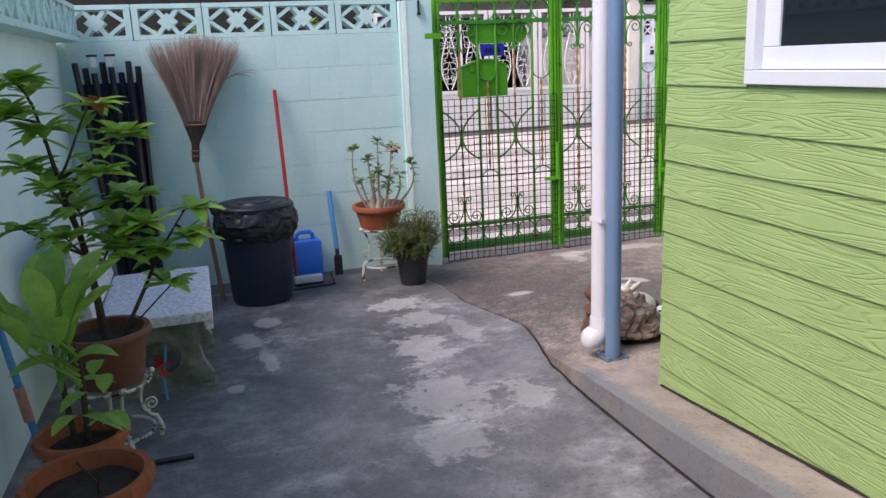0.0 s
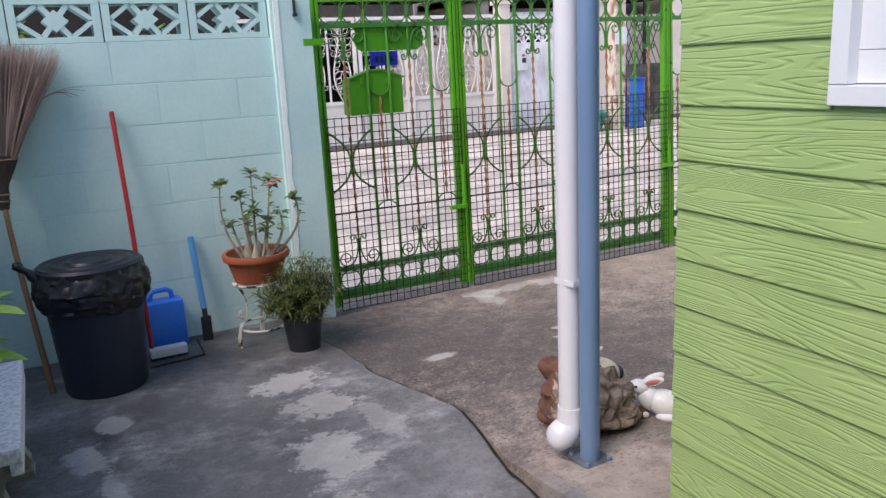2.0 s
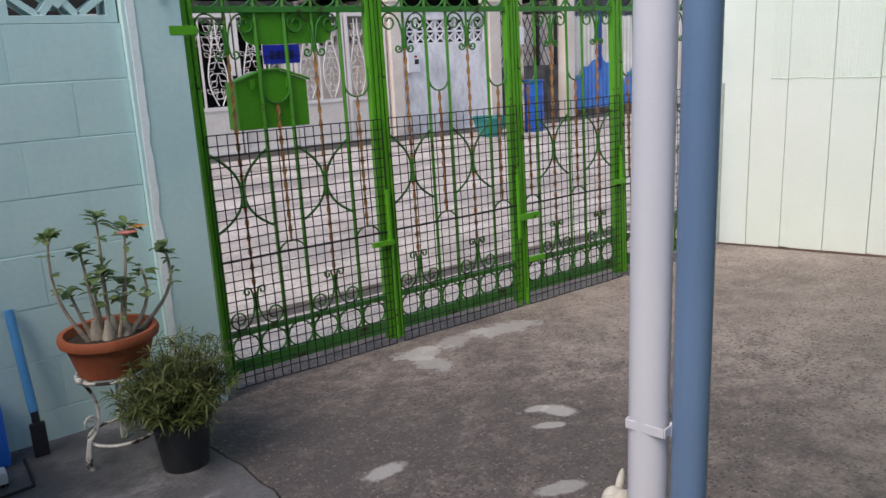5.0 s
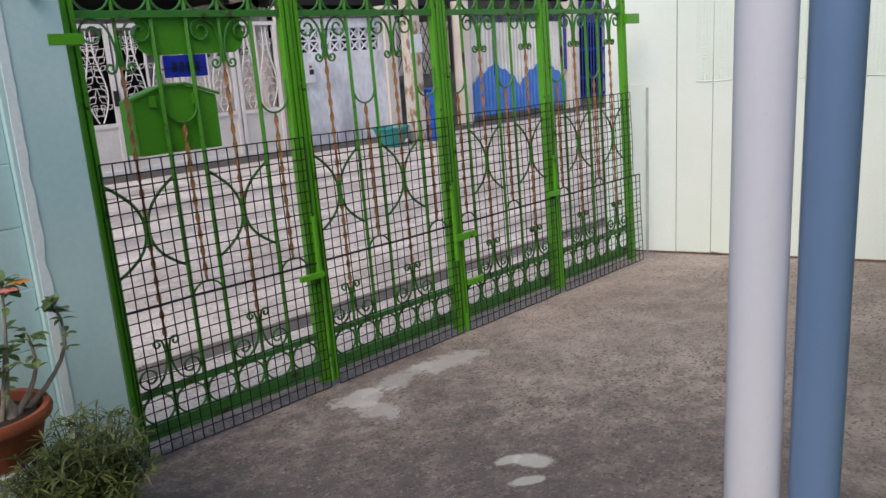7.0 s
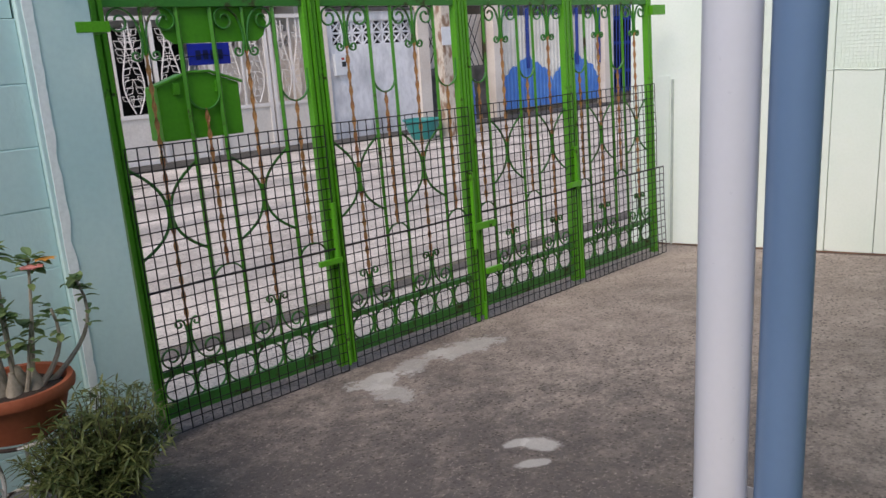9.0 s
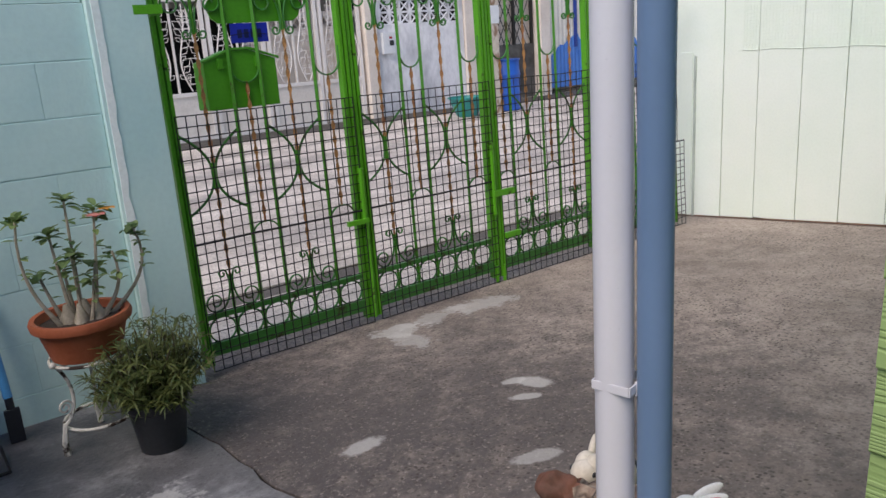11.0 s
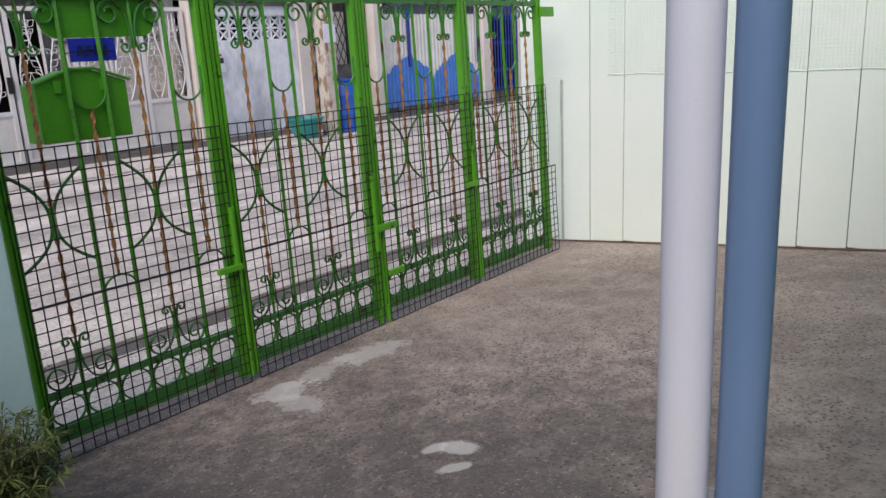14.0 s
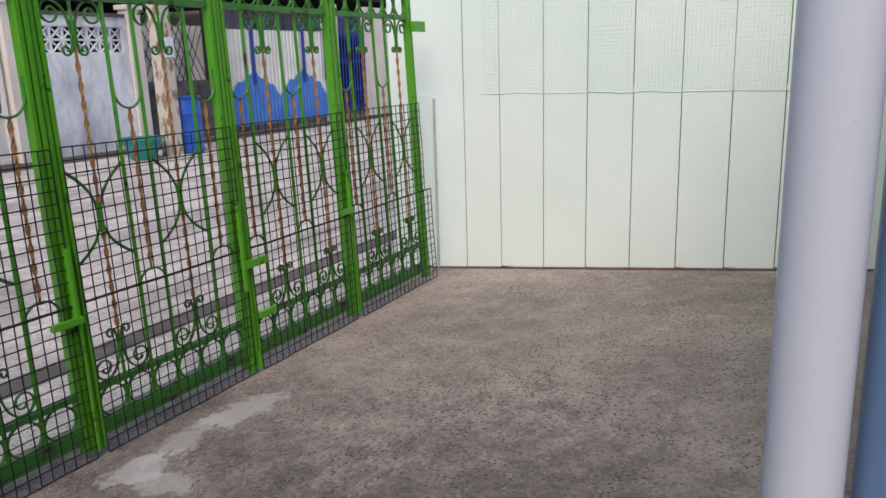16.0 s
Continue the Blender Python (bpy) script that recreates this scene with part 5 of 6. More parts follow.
def folded_frame():
    t = thing("folded_gazebo", "folded gazebo frame of black tubes with white caps", "gazebo frame")
    for i in range(8):
        k = i / 7
        b = bmesh.new()
        x0, x1 = -0.52 + 0.20 * k, -0.63 + 0.33 * k
        p, q = (x0, 4.78 + 0.03 * (i % 2), 0.08), (x1, 4.90 + 0.03 * (i % 2), 1.46 - 0.03 * (i % 3))
        bar(b, p, q, 0.024)
        part("tube", b, BLACK_TUBE, t)
        if i in (2, 4):
            c = bmesh.new()
            tube(c, [(x1, 4.90, 1.435), (x1, 4.90, 1.49)], 0.026, 12)
            part("cap", c, WHITE_PLASTIC, t, "white plastic cap")
            c = bmesh.new()
            tube(c, [(x1, 4.90, 1.491), (x1, 4.90, 1.503)], 0.03, 12)
            part("cap_disc", c, BLACK_TUBE, t)
    b = bmesh.new()
    for i in range(24):
        k = i / 23
        tube(b, [(-0.50 + 0.17 * k, 4.83 + 0.02 * math.sin(i), 0.1), (-0.55 + 0.22 * k, 4.90 + 0.02 * math.sin(i * 2.3), 0.8), (-0.61 + 0.28 * k, 4.935 + 0.015 * math.sin(i * 1.7), 1.34)], [0.026, 0.024, 0.017], 6)
    part("folded_canopy", b, NAVY_CLOTH, t, "dark navy folded canvas", True)


dustbin()
jerrycan()
floor_brush()
scraper()
broom()
folded_frame()


# ---- garden figures ----
def blob(bm, centre, radii, turn=(0, 0, 0), sub=3, rough_=0.0):
    m = Matrix.Translation(centre) @ Euler([radians(a) for a in turn]).to_matrix().to_4x4() @ Matrix.Diagonal((*radii, 1))
    got = bmesh.ops.create_icosphere(bm, subdivisions=sub, radius=1.0, matrix=m)
    if rough_:
        for v in got["verts"]:
            v.co += v.normal * rough_ * noise.noise(v.co * 30)


def tortoise():
    x, y = 1.675, 2.90
    b = bmesh.new()
    blob(b, (0.02, 0, 0.10), (0.16, 0.125, 0.105), (0, 6, 0), 4, 0.035)
    blob(b, (0.02, 0, 0.055), (0.185, 0.145, 0.035), (0, 0, 0), 3, 0.006)
    ob = mesh_object("tortoise_figure", b, SHELL, True)
    ob.data.materials.append(TURTLE)
    b = bmesh.new()
    b.from_mesh(ob.data)
    n0 = len(b.faces)
    blob(b, (-0.10, 0.02, 0.085), (0.05, 0.052, 0.095), (0, -10, 0), 4, 0.03)
    blob(b, (-0.122, 0.02, 0.168), (0.055, 0.042, 0.048), (0, 40, 0), 4, 0.014)
    blob(b, (-0.09, -0.06, 0.03), (0.055, 0.035, 0.03), (0, 0, 20), 3, 0.004)
    blob(b, (-0.10, 0.10, 0.03), (0.055, 0.035, 0.03), (0, 0, -20), 3, 0.004)
    blob(b, (0.15, 0.10, 0.025), (0.05, 0.035, 0.025), (0, 0, 20), 3, 0.004)
    for f in b.faces:
        f.smooth = True
        if f.calc_center_median().x < -0.075 or f.calc_center_median().z < 0.05:
            f.material_index = 1
    b.to_mesh(ob.data)
    b.free()
    ob.matrix_world = pose(x, y, drive_z(x, y), 0, 0, -60)
    tagged(ob, "weathered terracotta tortoise figure with a mottled shell", "garden figure")


def rabbit(name, x, y, z, scale, turn, material, label, inner_ear=None, ear=1.0):
    mats = [material, inner_ear or PETAL, BLACK_POT]
    b = bmesh.new()

    def add_blob(k, *a, **kw):
        n = len(b.faces)
        blob(b, *a, **kw)
        b.faces.ensure_lookup_table()
        for f in b.faces[n:]:
            f.material_index = k
            f.smooth = True
    add_blob(0, (0.04, 0, 0.065), (0.085, 0.058, 0.062), (0, 15, 0))
    add_blob(0, (-0.03, 0, 0.085), (0.05, 0.045, 0.055), (0, -30, 0))
    add_blob(0, (-0.07, 0, 0.135), (0.045, 0.034, 0.034), (0, 12, 0))
    add_blob(0, (-0.105, 0, 0.125), (0.02, 0.02, 0.018))
    for s in (-1, 1):
        ex, ez = (-0.012, 0.172) if ear > 0.5 else (-0.045, 0.160)
        if ear > 0.5:
            add_blob(0, (ex, s * 0.022, ez), (0.05 * ear, 0.010, 0.019), (0, -22, s * 12))
            add_blob(1, (ex - 0.003, s * 0.030, ez), (0.034 * ear, 0.004, 0.011), (0, -22, s * 12))
        else:
            add_blob(0, (-0.010, s * 0.020, 0.160), (0.013, 0.009, 0.040), (s * -14, 52, 0))
            add_blob(0, (-0.055, s * 0.012, 0.150), (0.03, 0.022, 0.026))
        add_blob(2, (-0.085, s * 0.030, 0.145), (0.0075, 0.004, 0.006))
        add_blob(0, (0.05, s * 0.045, 0.02), (0.05, 0.022, 0.02))
        add_blob(0, (-0.055, s * 0.025, 0.016), (0.03, 0.014, 0.016))
    add_blob(2, (0.124, -0.012, 0.055), (0.012, 0.022, 0.026))
    ob = mesh_object(name, b, None, False)
    for m in mats:
        ob.data.materials.append(m)
    ob.matrix_world = pose(x, y, z, 0, 0, turn) @ Matrix.Scale(scale, 4)
    tagged(ob, label, "garden figure")


tortoise()
rabbit("rabbit_figure", 1.892, 2.775, drive_z(1.892, 2.775), 0.79, -44, STATUE_WHITE, "white glazed rabbit figure with pink ears and a black tail")
rabbit("rabbit_figure", 1.85, 3.07, drive_z(1.85, 3.07), 1.08, 10, STATUE_CREAM, "small cream cement rabbit figure behind the tortoise", STATUE_CREAM, 0.42)


# ---- small things by the bench ----
def toy_windmill():
    z = yard_z(3.12)
    t = thing("plastic_windmill", "red plastic windmill head on a bent blue stick", "toy")
    b = bmesh.new()
    tube(b, [(-0.245, 3.13, z), (-0.25, 3.13, 0.22), (-0.235, 3.13, 0.27), (-0.225, 3.13, 0.335)], 0.006, 8)
    part("stick", b, PALE_BLUE, t, "", True)
    b = bmesh.new()
    for k in range(4):
        a = k * math.pi / 2 + 0.3
        leaf(b, (-0.262, 3.12, 0.25), (math.cos(a), -0.15, math.sin(a)), 0.05, 0.05, 0.0, 0.6, 4)
    bmesh.ops.solidify(b, geom=b.faces[:], thickness=0.003)
    part("head", b, RED_BRIGHT, t)


def blue_pole():
    t = thing("garden_pole", "blue plastic pole with a pink grip leaning on the wall", "pole")
    b = bmesh.new()
    tube(b, [(-0.60, 2.62, yard_z(2.62)), (-0.69, 2.60, 0.86)], 0.012, 10)
    part("pole", b, PALE_BLUE, t, "", True)
    b = bmesh.new()
    tube(b, [(-0.628, 2.614, 0.32), (-0.642, 2.611, 0.44)], 0.017, 10)
    part("grip", b, PETAL, t, "pink grip", True)


toy_windmill()
blue_pole()


def shears():
    z = yard_z(2.58)
    t = thing("garden_shears", "garden shears with teal handles lying under the stand", "shears")
    for k, (dy, c) in enumerate(((0.0, TEAL_GRIP), (0.035, TEAL_GRIP))):
        b = bmesh.new()
        tube(b, [(-0.44, 2.52 + dy, z + 0.012), (-0.36, 2.535 + dy * 0.8, z + 0.014), (-0.27, 2.555 + dy * 0.6, z + 0.012)], [0.011, 0.012, 0.009], 8)
        part("handle", b, c, t, "teal plastic handle", True)
    b = boxes(((-0.27, 2.55, z + 0.004), (-0.14, 2.575, z + 0.012)), bevel=0.002)
    part("blade", b, BLACK_TUBE, t)


TEAL_GRIP = surface("teal_rubber_grip", rgb("2f8f86"), rgb("24736c"), 0.5, 6.0, 80.0, 0.5, 0.0006)
shears()


# ---- things on the gate, street side ----
def mailbox():
    t = thing("mailbox", "dark green sheet steel mailbox hung on the gate", "mailbox", "", pose(1.745, 5.112, 1.133))
    b = bmesh.new()
    w, d, h, pk = 0.33, 0.12, 0.20, 0.045
    prof = [(0, 0), (w, 0), (w, h), (w * 0.62, h + pk), (w * 0.38, h + pk), (0, h)]
    a = [b.verts.new((x, 0, z)) for x, z in prof]
    c = [b.verts.new((x, d, z)) for x, z in prof]
    b.faces.new(a)
    b.faces.new(c[::-1])
    for i in range(6):
        j = (i + 1) % 6
        b.faces.new((a[j], a[i], c[i], c[j]))
    bmesh.ops.bevel(b, geom=b.edges[:], offset=0.003, segments=1, affect="EDGES")
    part("body", b, MAIL_GREEN, t)
    b = bmesh.new()
    tube(b, [(-0.012, -0.006, h + 0.002), (w * 0.37, -0.006, h + pk + 0.004), (w * 0.63, -0.006, h + pk + 0.004), (w + 0.012, -0.006, h + 0.002)], 0.006, 6)
    part("lid_edge", b, MAIL_GREEN, t)
    for x in (0.07, 0.24):
        part("hinge", boxes(((x - 0.012, -0.012, h - 0.03), (x + 0.012, 0.0, h + 0.012)), bevel=0.002), MAIL_GREEN, t)
    s = thing("name_board", "dark green board with rounded lower corners on the gate", "sign", "", pose(1.785, 5.112, 1.487))
    b = bmesh.new()
    w, h = 0.445, 0.15
    prof = [(0.05, 0), (w - 0.05, 0), (w - 0.02, 0.02), (w, 0.07), (w - 0.02, 0.10), (w, h), (0, h), (0.02, 0.10), (0, 0.07), (0.02, 0.02)]
    a = [b.verts.new((x, 0, z)) for x, z in prof]
    c = [b.verts.new((x, 0.008, z)) for x, z in prof]
    b.faces.new(a)
    b.faces.new(c[::-1])
    for i in range(len(prof)):
        j = (i + 1) % len(prof)
        b.faces.new((a[j], a[i], c[i], c[j]))
    part("board", b, MAIL_GREEN, s)
    n = thing("number_plate", "blue enamel house number plate wired to the gate", "sign", "", pose(1.882, 5.112, 1.405))
    part("plate", boxes(((0, 0, 0), (0.172, 0.003, 0.08)), bevel=0.001), SIGN_BLUE, n)
    for k in range(4):
        part("mark", boxes(((0.03 + 0.03 * k, -0.003, 0.02), (0.05 + 0.03 * k, -0.001, 0.055))), SIGN_INK, n, "dark unreadable figure")
    b = bmesh.new()
    for x in (-0.02, 0.165):
        tube(b, [(x, -0.01, 0.03), (0.07, -0.004, 0.04)], 0.0015, 4)
    part("wire", b, WIRE, n)


mailbox()

# ---- netting painted onto the mint wall ----
b = bmesh.new()
for i in range(105):
    y = -0.27 - 0.0213 * i
    tube(b, [(0.0115 + 0.0005 * math.sin(i), y + 0.002 * math.sin(i * 1.9), 1.15 + 0.012 * noise.noise((i * 0.4, 0, 0)) + 0.028), (0.0115, y + 0.004 * math.sin(i), 2.6)], 0.0012, 4, caps=False)
for j in range(66):
    z = 1.178 + 0.0213 * j
    tube(b, [(0.0118, -0.27 - 0.11 * k, z + 0.008 * noise.noise((k * 0.3, j * 0.5, 0))) for k in range(21)], 0.0010, 4, caps=False)
tagged(part("netting", b, MINT, mint, "net scrim painted over with the wall"), "", "", "", "stuff")
b = bmesh.new()
tube(b, [(0.011, -0.26 - 0.08 * k, 1.165 + 0.008 * noise.noise((k * 0.5, 0, 4))) for k in range(30)], 0.0028, 5)
for k in range(110):
    y = -0.27 - 0.0205 * k
    tube(b, [(0.0105, y, 1.168 + 0.008 * noise.noise((k * 0.13, 0, 4))), (0.0105, y + 0.006 * noise.noise((k, 2, 0)), 1.195 + 0.012 * noise.noise((k * 0.7, 0, 9)))], 0.0024, 4)
part("net_hem", b, MINT, mint, "frayed hem of the painted net")

# ---- across the street ----
WHITE_GATE = surface("white_gate_enamel", rgb("efeae6"), rgb("d9d2cc"), 0.5, 2.0, 40.0, 0.6, 0.001)
GATE_SHEET = surface("cream_gate_sheet", rgb("e9e2da"), rgb("d6cdc3"), 0.6, 2.0, 30.0, 0.7, 0.001)
CORR_WHITE = surface("white_corrugated_steel", rgb("eeece4"), rgb("cfcac0"), 0.55, 2.0, 30.0, 0.6, 0.001)
CORR_BLUE = surface("blue_paint_on_steel", rgb("3f78cc"), rgb("5c92da"), 0.55, 3.0, 25.0, 0.7, 0.001)
BLUE_IRON = surface("blue_iron", rgb("24429a"), rgb("1c3580"), 0.5, 4.0, 50.0, 0.5, 0.001)
# Near-black colour stands in for shade under porches and in openings.
SHADE = surface("porch_shade_black", rgb("2a2826"), rgb("1a1918"), 0.9, 1.0, 10.0, 0.6, 0.002)
GREY_WALL = surface("sooty_grey_wall", rgb("6d6b69"), rgb("3a3836"), 0.9, 2.2, 16.0, 0.9, 0.004)
BARREL = surface("blue_drum_plastic", rgb("1f5fc0"), rgb("184fa6"), 0.35, 4.0, 60.0, 0.5, 0.001)
TEAL = surface("teal_basin_plastic", rgb("2a8f8c"), rgb("1f7472"), 0.4, 4.0, 60.0, 0.5, 0.001)
POLE = surface("patched_concrete_pole", rgb("d2c8ba"), rgb("8a6a52"), 0.85, 7.0, 40.0, 0.9, 0.003, spread=(0.5, 0.6), stretch=(1, 1, 0.5))
FY = 14.25
PZ = 0.03


def vine_panel(parent, x0, x1, z0, z1, y):
    """Wrought stems with loop leaves, mirrored about the panel's middle."""
    cx = (x0 + x1) / 2
    b = bmesh.new()
    for s in (-1, 1):
        stem = [(cx + s * (0.03 + 0.10 * math.sin(3.2 * k / 14) + 0.05 * math.sin(6.5 * k / 14)), y, z0 + (z1 - z0) * k / 14) for k in range(15)]
        tube(b, stem, 0.011, 4)
        for k in range(1, 14):
            p = stem[k]
            for q in (-1, 1):
                L = 0.16 + 0.05 * math.sin(k * 2.1)
                d = (q * math.cos(0.7), math.sin(0.7))
                n = (-d[1], d[0])
                ex, ez = p[0] + d[0] * L, p[2] + d[1] * L
                if not (x0 + 0.01 < ex < x1 - 0.01 and ez < z1):
                    continue
                m1 = (p[0] + d[0] * L * 0.55 + n[0] * L * 0.3, y, p[2] + d[1] * L * 0.55 + n[1] * L * 0.3)
                m2 = (p[0] + d[0] * L * 0.55 - n[0] * L * 0.3, y, p[2] + d[1] * L * 0.55 - n[1] * L * 0.3)
                tube(b, [p, m1, (ex, y, ez)], 0.0055, 4)
                tube(b, [p, m2, (ex, y, ez)], 0.0055, 4)
    return part("vine_ornament", b, WHITE_GATE, parent, "white wrought leaf tracery")


def street_gate():
    g = thing("street_gate", "white house gate with leaf tracery over sheet panels", "gate")
    edges = (3.2, 4.31, 5.42, 6.43, 7.45, 8.32)
    for k, (a, c) in enumerate(zip(edges, edges[1:])):
        f = 0.06
        part("gate_frame", boxes(((a + 0.02, FY - 0.03, PZ), (a + 0.02 + f, FY + 0.03, 2.25)), ((c - 0.02 - f, FY - 0.03, PZ), (c - 0.02, FY + 0.03, 2.25)), ((a + 0.02 + f, FY - 0.03, 2.19), (c - 0.02 - f, FY + 0.03, 2.25)), ((a + 0.02 + f, FY - 0.03, 0.74), (c - 0.02 - f, FY + 0.03, 0.80)), ((a + 0.02 + f, FY - 0.03, PZ), (c - 0.02 - f, FY + 0.03, PZ + 0.06))), WHITE_GATE, g)
        part("panel", boxes(((a + 0.08, FY - 0.005, PZ + 0.06), (c - 0.08, FY + 0.005, 0.74))), GATE_SHEET, g)
        mid = (a + c) / 2
        part("mullion", boxes(((mid - 0.015, FY - 0.02, 0.80), (mid + 0.015, FY + 0.02, 2.19))), WHITE_GATE, g)
        vine_panel(g, a + 0.08, mid - 0.015, 0.82, 2.15, FY - 0.01)
        vine_panel(g, mid + 0.015, c - 0.08, 0.82, 2.15, FY - 0.01)
    part("latch", boxes(((5.34, FY - 0.09, 1.05), (5.40, FY - 0.03, 1.28)), bevel=0.005), WIRE, g, "dark latch")


street_gate()


def lattice(parent, x0, x1, z0, z1, y, material, nx, nz):
    """Two-way pierced squares: a frame with an X and a diamond in each."""
    for i in range(nx):
        for j in range(nz):
            w, h = (x1 - x0) / nx, (z1 - z0) / nz
            a, c = x0 + w * i, z0 + h * j
            b = bmesh.new()
            m = 0.018
            box(b, (a, y, c), (a + w, y + 0.06, c + m))
            box(b, (a, y, c + h - m), (a + w, y + 0.06, c + h))
            box(b, (a, y + 0.001, c + m), (a + m, y + 0.059, c + h - m))
            box(b, (a + w - m, y + 0.001, c + m), (a + w, y + 0.059, c + h - m))
            for p, q in (((a, c), (a + w, c + h)), ((a + w, c), (a, c + h))):
                tube(b, [(p[0], y + 0.02, p[1]), (q[0], y + 0.02, q[1])], 0.018, 4)
            d = h * 0.28
            tube(b, [(a + w / 2 + d * e, y + 0.015, c + h / 2 + d * f) for e, f in ((1, 0), (0, 1), (-1, 0), (0, -1))], 0.014, 4, True)
            part("pierced_block", b, material, parent)


def stained_wall():
    w = thing("street_wall", "white rendered street wall with stains and pierced blocks", "wall")
    part("wall", boxes(((8.605, FY - 0.06, PZ - 0.05), (10.69, FY + 0.08, 1.68)), ((8.605, FY - 0.06, 2.12), (10.69, FY + 0.08, 2.28)), ((8.605, FY - 0.06, 1.68), (8.74, FY + 0.08, 2.12)), ((10.6, FY - 0.06, 1.68), (10.69, FY + 0.08, 2.12))), STAINED, w)
    lattice(w, 8.74, 10.6, 1.68, 2.12, FY - 0.03, STAINED, 8, 2)
    # Near-black sheet paints the shade seen through the blocks.
    part("shade_sheet", boxes(((8.74, FY + 0.06, 1.68), (10.6, FY + 0.075, 2.12))), SHADE, w, "near-black sheet painted as the shade behind the pierced blocks")
    part("coping", boxes(((8.5, FY - 0.1, 2.28), (10.66, FY + 0.12, 2.34)), bevel=0.01), GREY_WALL, w)
    for x0, x1, m in ((8.36, 8.60, CREAM), (10.70, 10.98, CREAM)):
        p = thing("street_pillar", "white rendered pillar beside the street wall", "pillar", "street pillars")
        part("shaft", boxes(((x0, FY - 0.12, PZ - 0.05), (x1, FY + 0.12, 2.42)), bevel=0.01), m, p)
        part("cap", boxes(((x0 - 0.04, FY - 0.16, 2.42), (x1 + 0.04, FY + 0.16, 2.5)), bevel=0.01), m, p)
    e = thing("electric_meter", "white electric meter box on the street wall", "meter", "", pose(8.70, FY - 0.142, 1.16))
    part("case", boxes(((0, 0, 0), (0.27, 0.079, 0.38)), bevel=0.01), WHITE_PLASTIC, e)
    part("dial", boxes(((0.14, -0.008, 0.15), (0.23, -0.001, 0.24)), bevel=0.002), BLACK_POT, e)
    part("label", boxes(((0.14, -0.005, 0.27), (0.20, -0.001, 0.31))), RED, e)


stained_wall()
inner = thing("courtyard_wall", "cream courtyard wall with a pierced top course", "wall")
part("wall", boxes(((6.7, 15.3, 0.0), (8.9, 15.42, 1.72))), CREAM, inner)
part("wall_top", boxes(((6.7, 15.3, 1.95), (8.9, 15.42, 2.02))), CREAM, inner)
lattice(inner, 6.7, 8.9, 1.72, 1.95, 15.32, CREAM, 9, 1)


def lean_to():
    w = thing("lattice_fence", "sooty low wall with a cream wire lattice above", "fence")
    part("low_wall", boxes(((11.0, FY + 0.1, PZ - 0.05), (12.78, FY + 0.25, 1.15))), GREY_WALL, w)
    part("panel", boxes(((11.0, FY + 0.2, 1.15), (12.78, FY + 0.24, 2.2))), CREAM, w)
    b = bmesh.new()
    for i in range(9):
        x = 11.0 + 0.155 * i
        tube(b, [(x, FY + 0.14, 1.15), (x + 0.5, FY + 0.14, 2.2)], 0.012, 4)
        tube(b, [(x + 0.5, FY + 0.145, 1.15), (x, FY + 0.145, 2.2)], 0.012, 4)
    part("lattice", b, WIRE, w)
    for x in (11.05, 11.6, 12.2, 12.72):
        part("post", boxes(((x - 0.03, FY + 0.08, 1.15), (x + 0.03, FY + 0.13, 2.6))), WIRE, w)


lean_to()


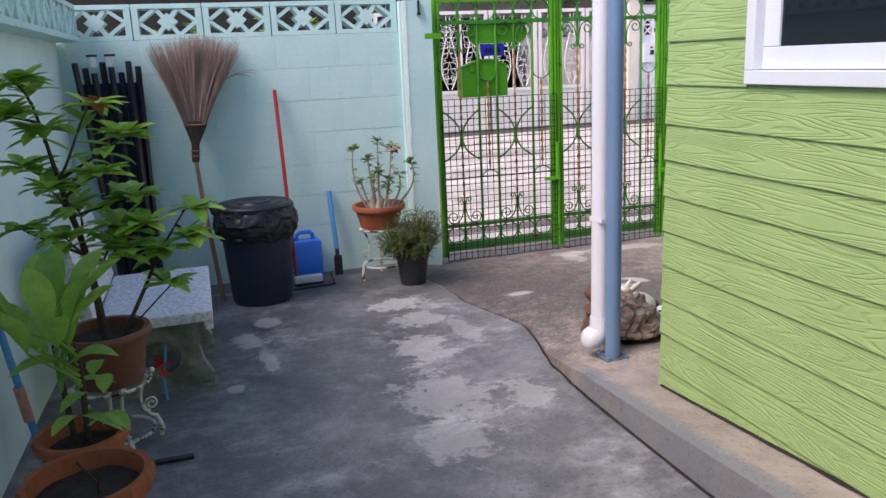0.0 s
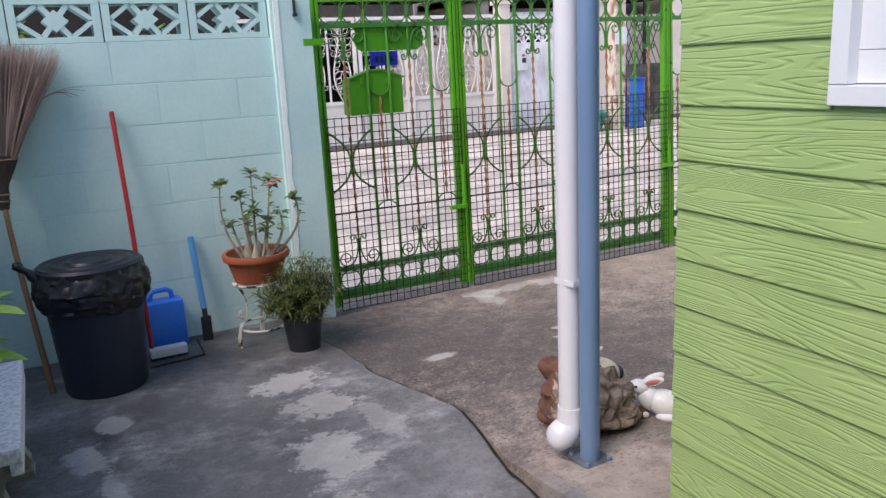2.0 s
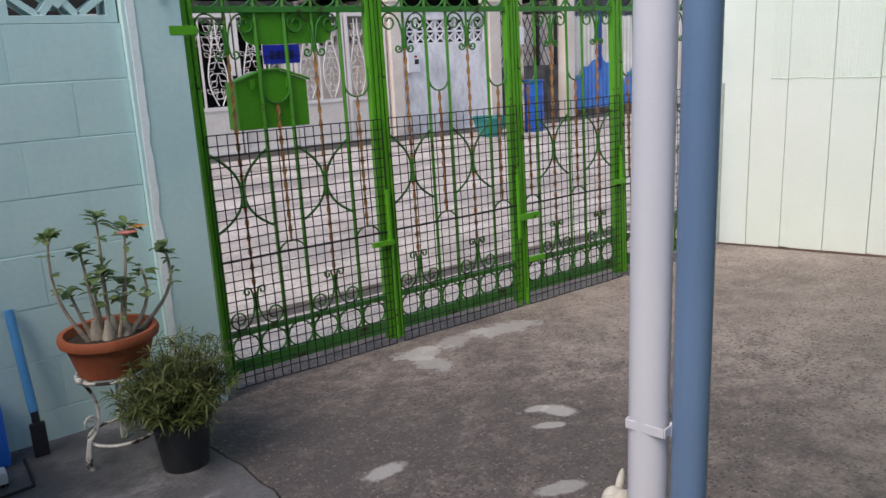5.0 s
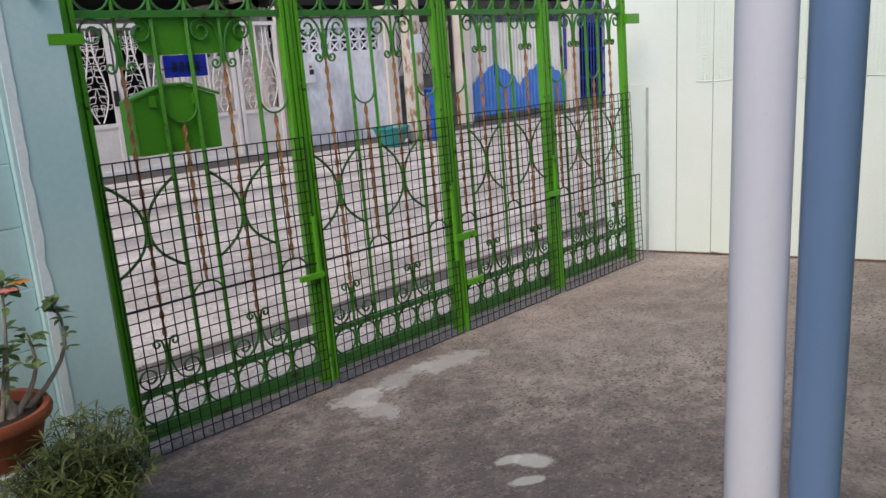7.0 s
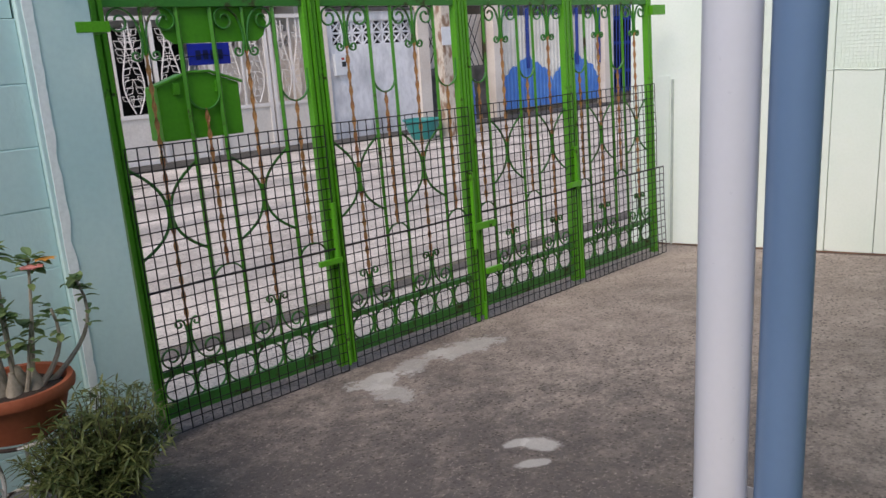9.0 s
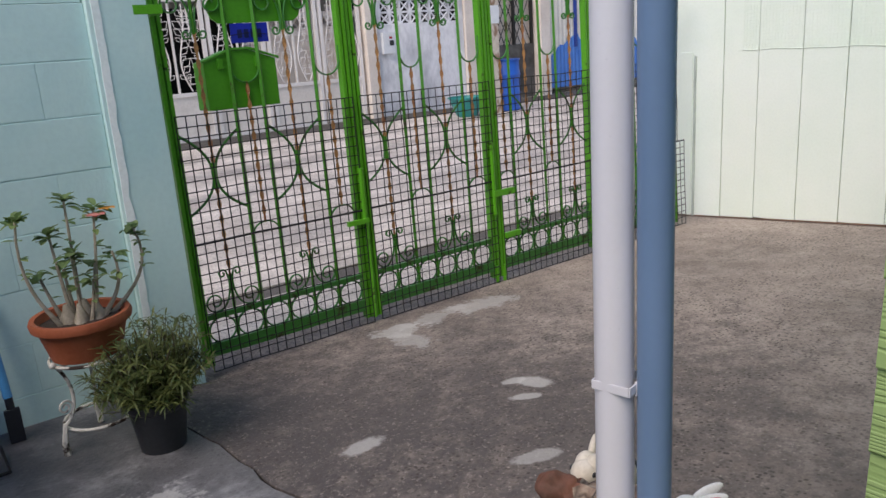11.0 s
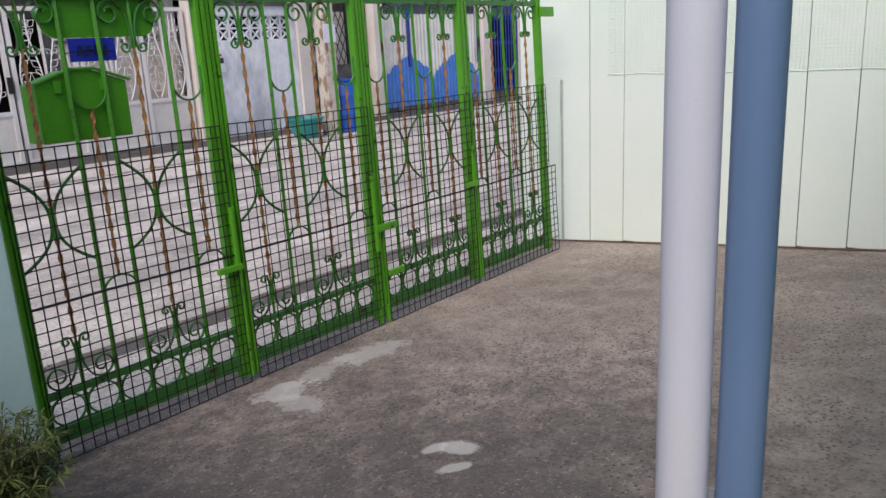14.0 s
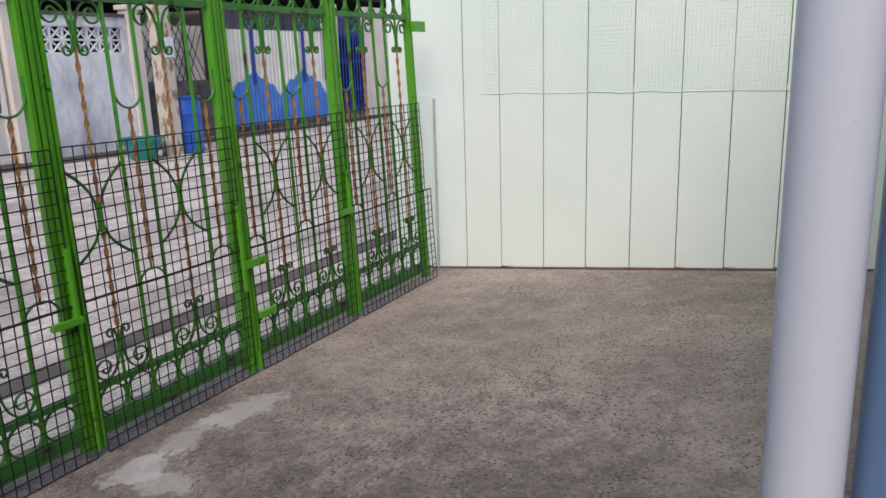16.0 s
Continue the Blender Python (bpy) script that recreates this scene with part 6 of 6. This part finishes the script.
def corrugated_gate():
    g = thing("corrugated_gate", "white corrugated gate with scalloped blue paint below", "gate")

    def sheet(x0, x1, lo, hi, y, material, name):
        b = bmesh.new()
        n = int((x1 - x0) / 0.03)
        prev = None
        for i in range(n + 1):
            x = x0 + (x1 - x0) * i / n
            yy = y + (0.018 if (i // 2) % 2 else 0.0)
            cur = [b.verts.new((x, yy + e, z)) for e in (0.0, 0.004) for z in (lo(x), hi(x))]
            if prev:
                b.faces.new((prev[0], cur[0], cur[1], prev[1]))
                b.faces.new((prev[3], cur[3], cur[2], prev[2]))
                b.faces.new((prev[1], cur[1], cur[3], prev[3]))
            prev = cur
        part(name, b, material, g)

    def wave(x):
        k = ((x - 13.15) % 1.72) / 1.72
        return 0.66 + 0.50 * math.sin(math.pi * k) ** 0.6 + 0.14 * max(0.0, 1 - abs(k - 0.5) * 7) + 0.03 * math.sin(k * 38)
    sheet(13.12, 16.62, lambda x: 0.14, lambda x: 2.15, FY + 0.055, CORR_WHITE, "sheet")
    sheet(13.12, 16.62, lambda x: 0.14, wave, FY + 0.02, CORR_BLUE, "blue_band")
    for x in (14.0, 15.75, 16.6):
        part("stile", boxes(((x - 0.04, FY - 0.02, 1.0), (x + 0.04, FY + 0.015, 2.3))), BLUE_IRON, g)
    b = bmesh.new()
    for i in range(22):
        x = 13.15 + 0.16 * i
        tube(b, [(x, FY + 0.05, 2.13), (x, FY + 0.05, 2.45)], 0.008, 4)
    part("spikes", b, BLUE_IRON, g)
    for x in (12.80, 16.68):
        p = thing("street_pillar", "white rendered pillar beside the corrugated gate", "pillar", "street pillars")
        part("shaft", boxes(((x, FY - 0.12, PZ - 0.05), (x + 0.28, FY + 0.14, 2.6)), bevel=0.01), CREAM, p)
    w = thing("iron_grille", "blue iron grille door in a white wall", "grille")
    part("wall", boxes(((16.97, FY, PZ - 0.05), (17.2, FY + 0.15, 2.8)), ((18.45, FY, PZ - 0.05), (26, FY + 0.15, 2.8))), CREAM, w)
    for i in range(10):
        b = bmesh.new()
        x = 17.26 + 0.125 * i
        bar(b, (x, FY + 0.04, 0.2), (x, FY + 0.04, 2.6), 0.03)
        part("bar", b, BLUE_IRON, w)
    for z in (0.25, 0.7, 1.4, 2.0):
        part("rail", boxes(((17.21, FY + 0.06, z), (18.44, FY + 0.09, z + 0.08))), BLUE_IRON, w)


corrugated_gate()


def street_things():
    p = thing("utility_pole", "square concrete utility pole with torn bills and cables", "pole", "", pose(9.80, 12.42, 0.012))
    part("shaft", boxes(((-0.12, -0.12, 0), (0.12, 0.12, 7.5)), bevel=0.02), POLE, p)
    part("bill", boxes(((-0.14, -0.132, 1.55), (0.13, -0.122, 1.85))), WHITE_PLASTIC, p, "white paper bill")
    for x in (0.14, 0.17):
        b = bmesh.new()
        tube(b, [(x, -0.02, 0.0), (x + 0.01, -0.02, 3.0), (x, -0.02, 7.4)], 0.014, 5)
        part("cable", b, WIRE, p)
    d = thing("drum", "blue plastic drum beside the utility pole", "drum", "", pose(10.24, 12.55, 0.020) @ Matrix.Diagonal((1.26, 1.26, 1.02, 1)))
    b = bmesh.new()
    lathe(b, [(0.19, 0), (0.215, 0.02), (0.22, 0.28), (0.228, 0.30), (0.228, 0.32), (0.22, 0.34), (0.22, 0.60), (0.228, 0.62), (0.228, 0.64), (0.22, 0.66), (0.212, 0.86), (0.19, 0.90), (0.18, 0.90), (0.17, 0.88)], 28)
    part("body", b, BARREL, d, "", True)
    b = bmesh.new()
    lathe(b, [(0.23, 0.87), (0.232, 0.90), (0.2, 0.905), (0.05, 0.9)], 28)
    part("rim", b, BARREL, d, "", True)
    t = thing("basin", "teal plastic basin on the pavement", "basin", "", pose(9.27, 12.50, 0.020))
    b = bmesh.new()
    lathe(b, [(0.17, 0), (0.20, 0.05), (0.25, 0.15), (0.305, 0.315), (0.335, 0.32), (0.335, 0.345), (0.30, 0.34), (0.24, 0.16), (0.16, 0.03)], 28)
    part("body", b, TEAL, t, "", True)
    # opposite houses behind the boundary
    for k, (x0, x1, zr) in enumerate(((-16, -2.2, 3.0), (-2.0, 3.7, 2.6), (3.8, 8.4, 2.75), (8.5, 13.3, 2.55), (13.4, 26, 3.0))):
        h = thing("town_house", "low town house with a deep shaded porch", "house", "houses across the street")
        part("back_wall", boxes(((x0, 18.0, 0.0), (x1, 18.2, 6.0))), CREAM if k % 2 else STAINED, h)
        part("side_wall", boxes(((x0, 15.0, 0.0), (x0 + 0.15, 17.99, 5.0))), CREAM, h)
        # Roof and doorway are coloured near black for the porch shade.
        part("porch_roof", boxes(((x0, 14.6, zr), (x1, 17.99, zr + 0.15))), SHADE, h, "porch roof coloured near black as shade")
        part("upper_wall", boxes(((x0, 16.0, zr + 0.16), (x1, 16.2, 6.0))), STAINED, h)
        part("doorway_sheet", boxes(((x0 + 0.8, 17.9, 0.0), (x1 - 0.8, 17.99, 2.3))), SHADE, h, "near-black sheet painted as a shaded doorway")
    w = thing("street_wall", "low cream wall below a near-black sheet painted as shaded openings", "wall")
    part("wall", boxes(((-16, FY, PZ - 0.05), (3.85, FY + 0.15, 1.3))), CREAM, w)
    # Dark sheet paints the shade of the far openings.
    part("opening_shade_sheet", boxes(((-16, FY + 0.3, 1.3), (3.85, FY + 0.35, 2.6))), SHADE, w)
    for k, x in enumerate((-5.2, -3.6, -2.4, -0.9, 0.4, 1.6, 2.9)):
        s = thing("street_shrub", "small green shrub in front of the far wall", "shrub", "street shrubs", pose(x, 13.75, PZ))
        b, l = bmesh.new(), bmesh.new()
        for i in range(14):
            tip = Vector((rng.uniform(-0.5, 0.5), rng.uniform(-0.3, 0.3), rng.uniform(0.8, 2.2)))
            pts = bent(rng, (0, 0, 0), tip, 6, 0.1)
            tube(b, pts, [0.02, 0.018, 0.015, 0.012, 0.008, 0.004], 5)
            for q in pts[2:]:
                for _ in range(7):
                    leaf(l, q, around(rng, 0.9), rng.uniform(0.12, 0.22), rng.uniform(0.05, 0.08), rng.uniform(0, 0.4), 0.2, 2)
        part("branches", b, TWIG, s)
        tagged(part("leaves", l, LEAF_A, s), "", "", "", "stuff")


street_things()
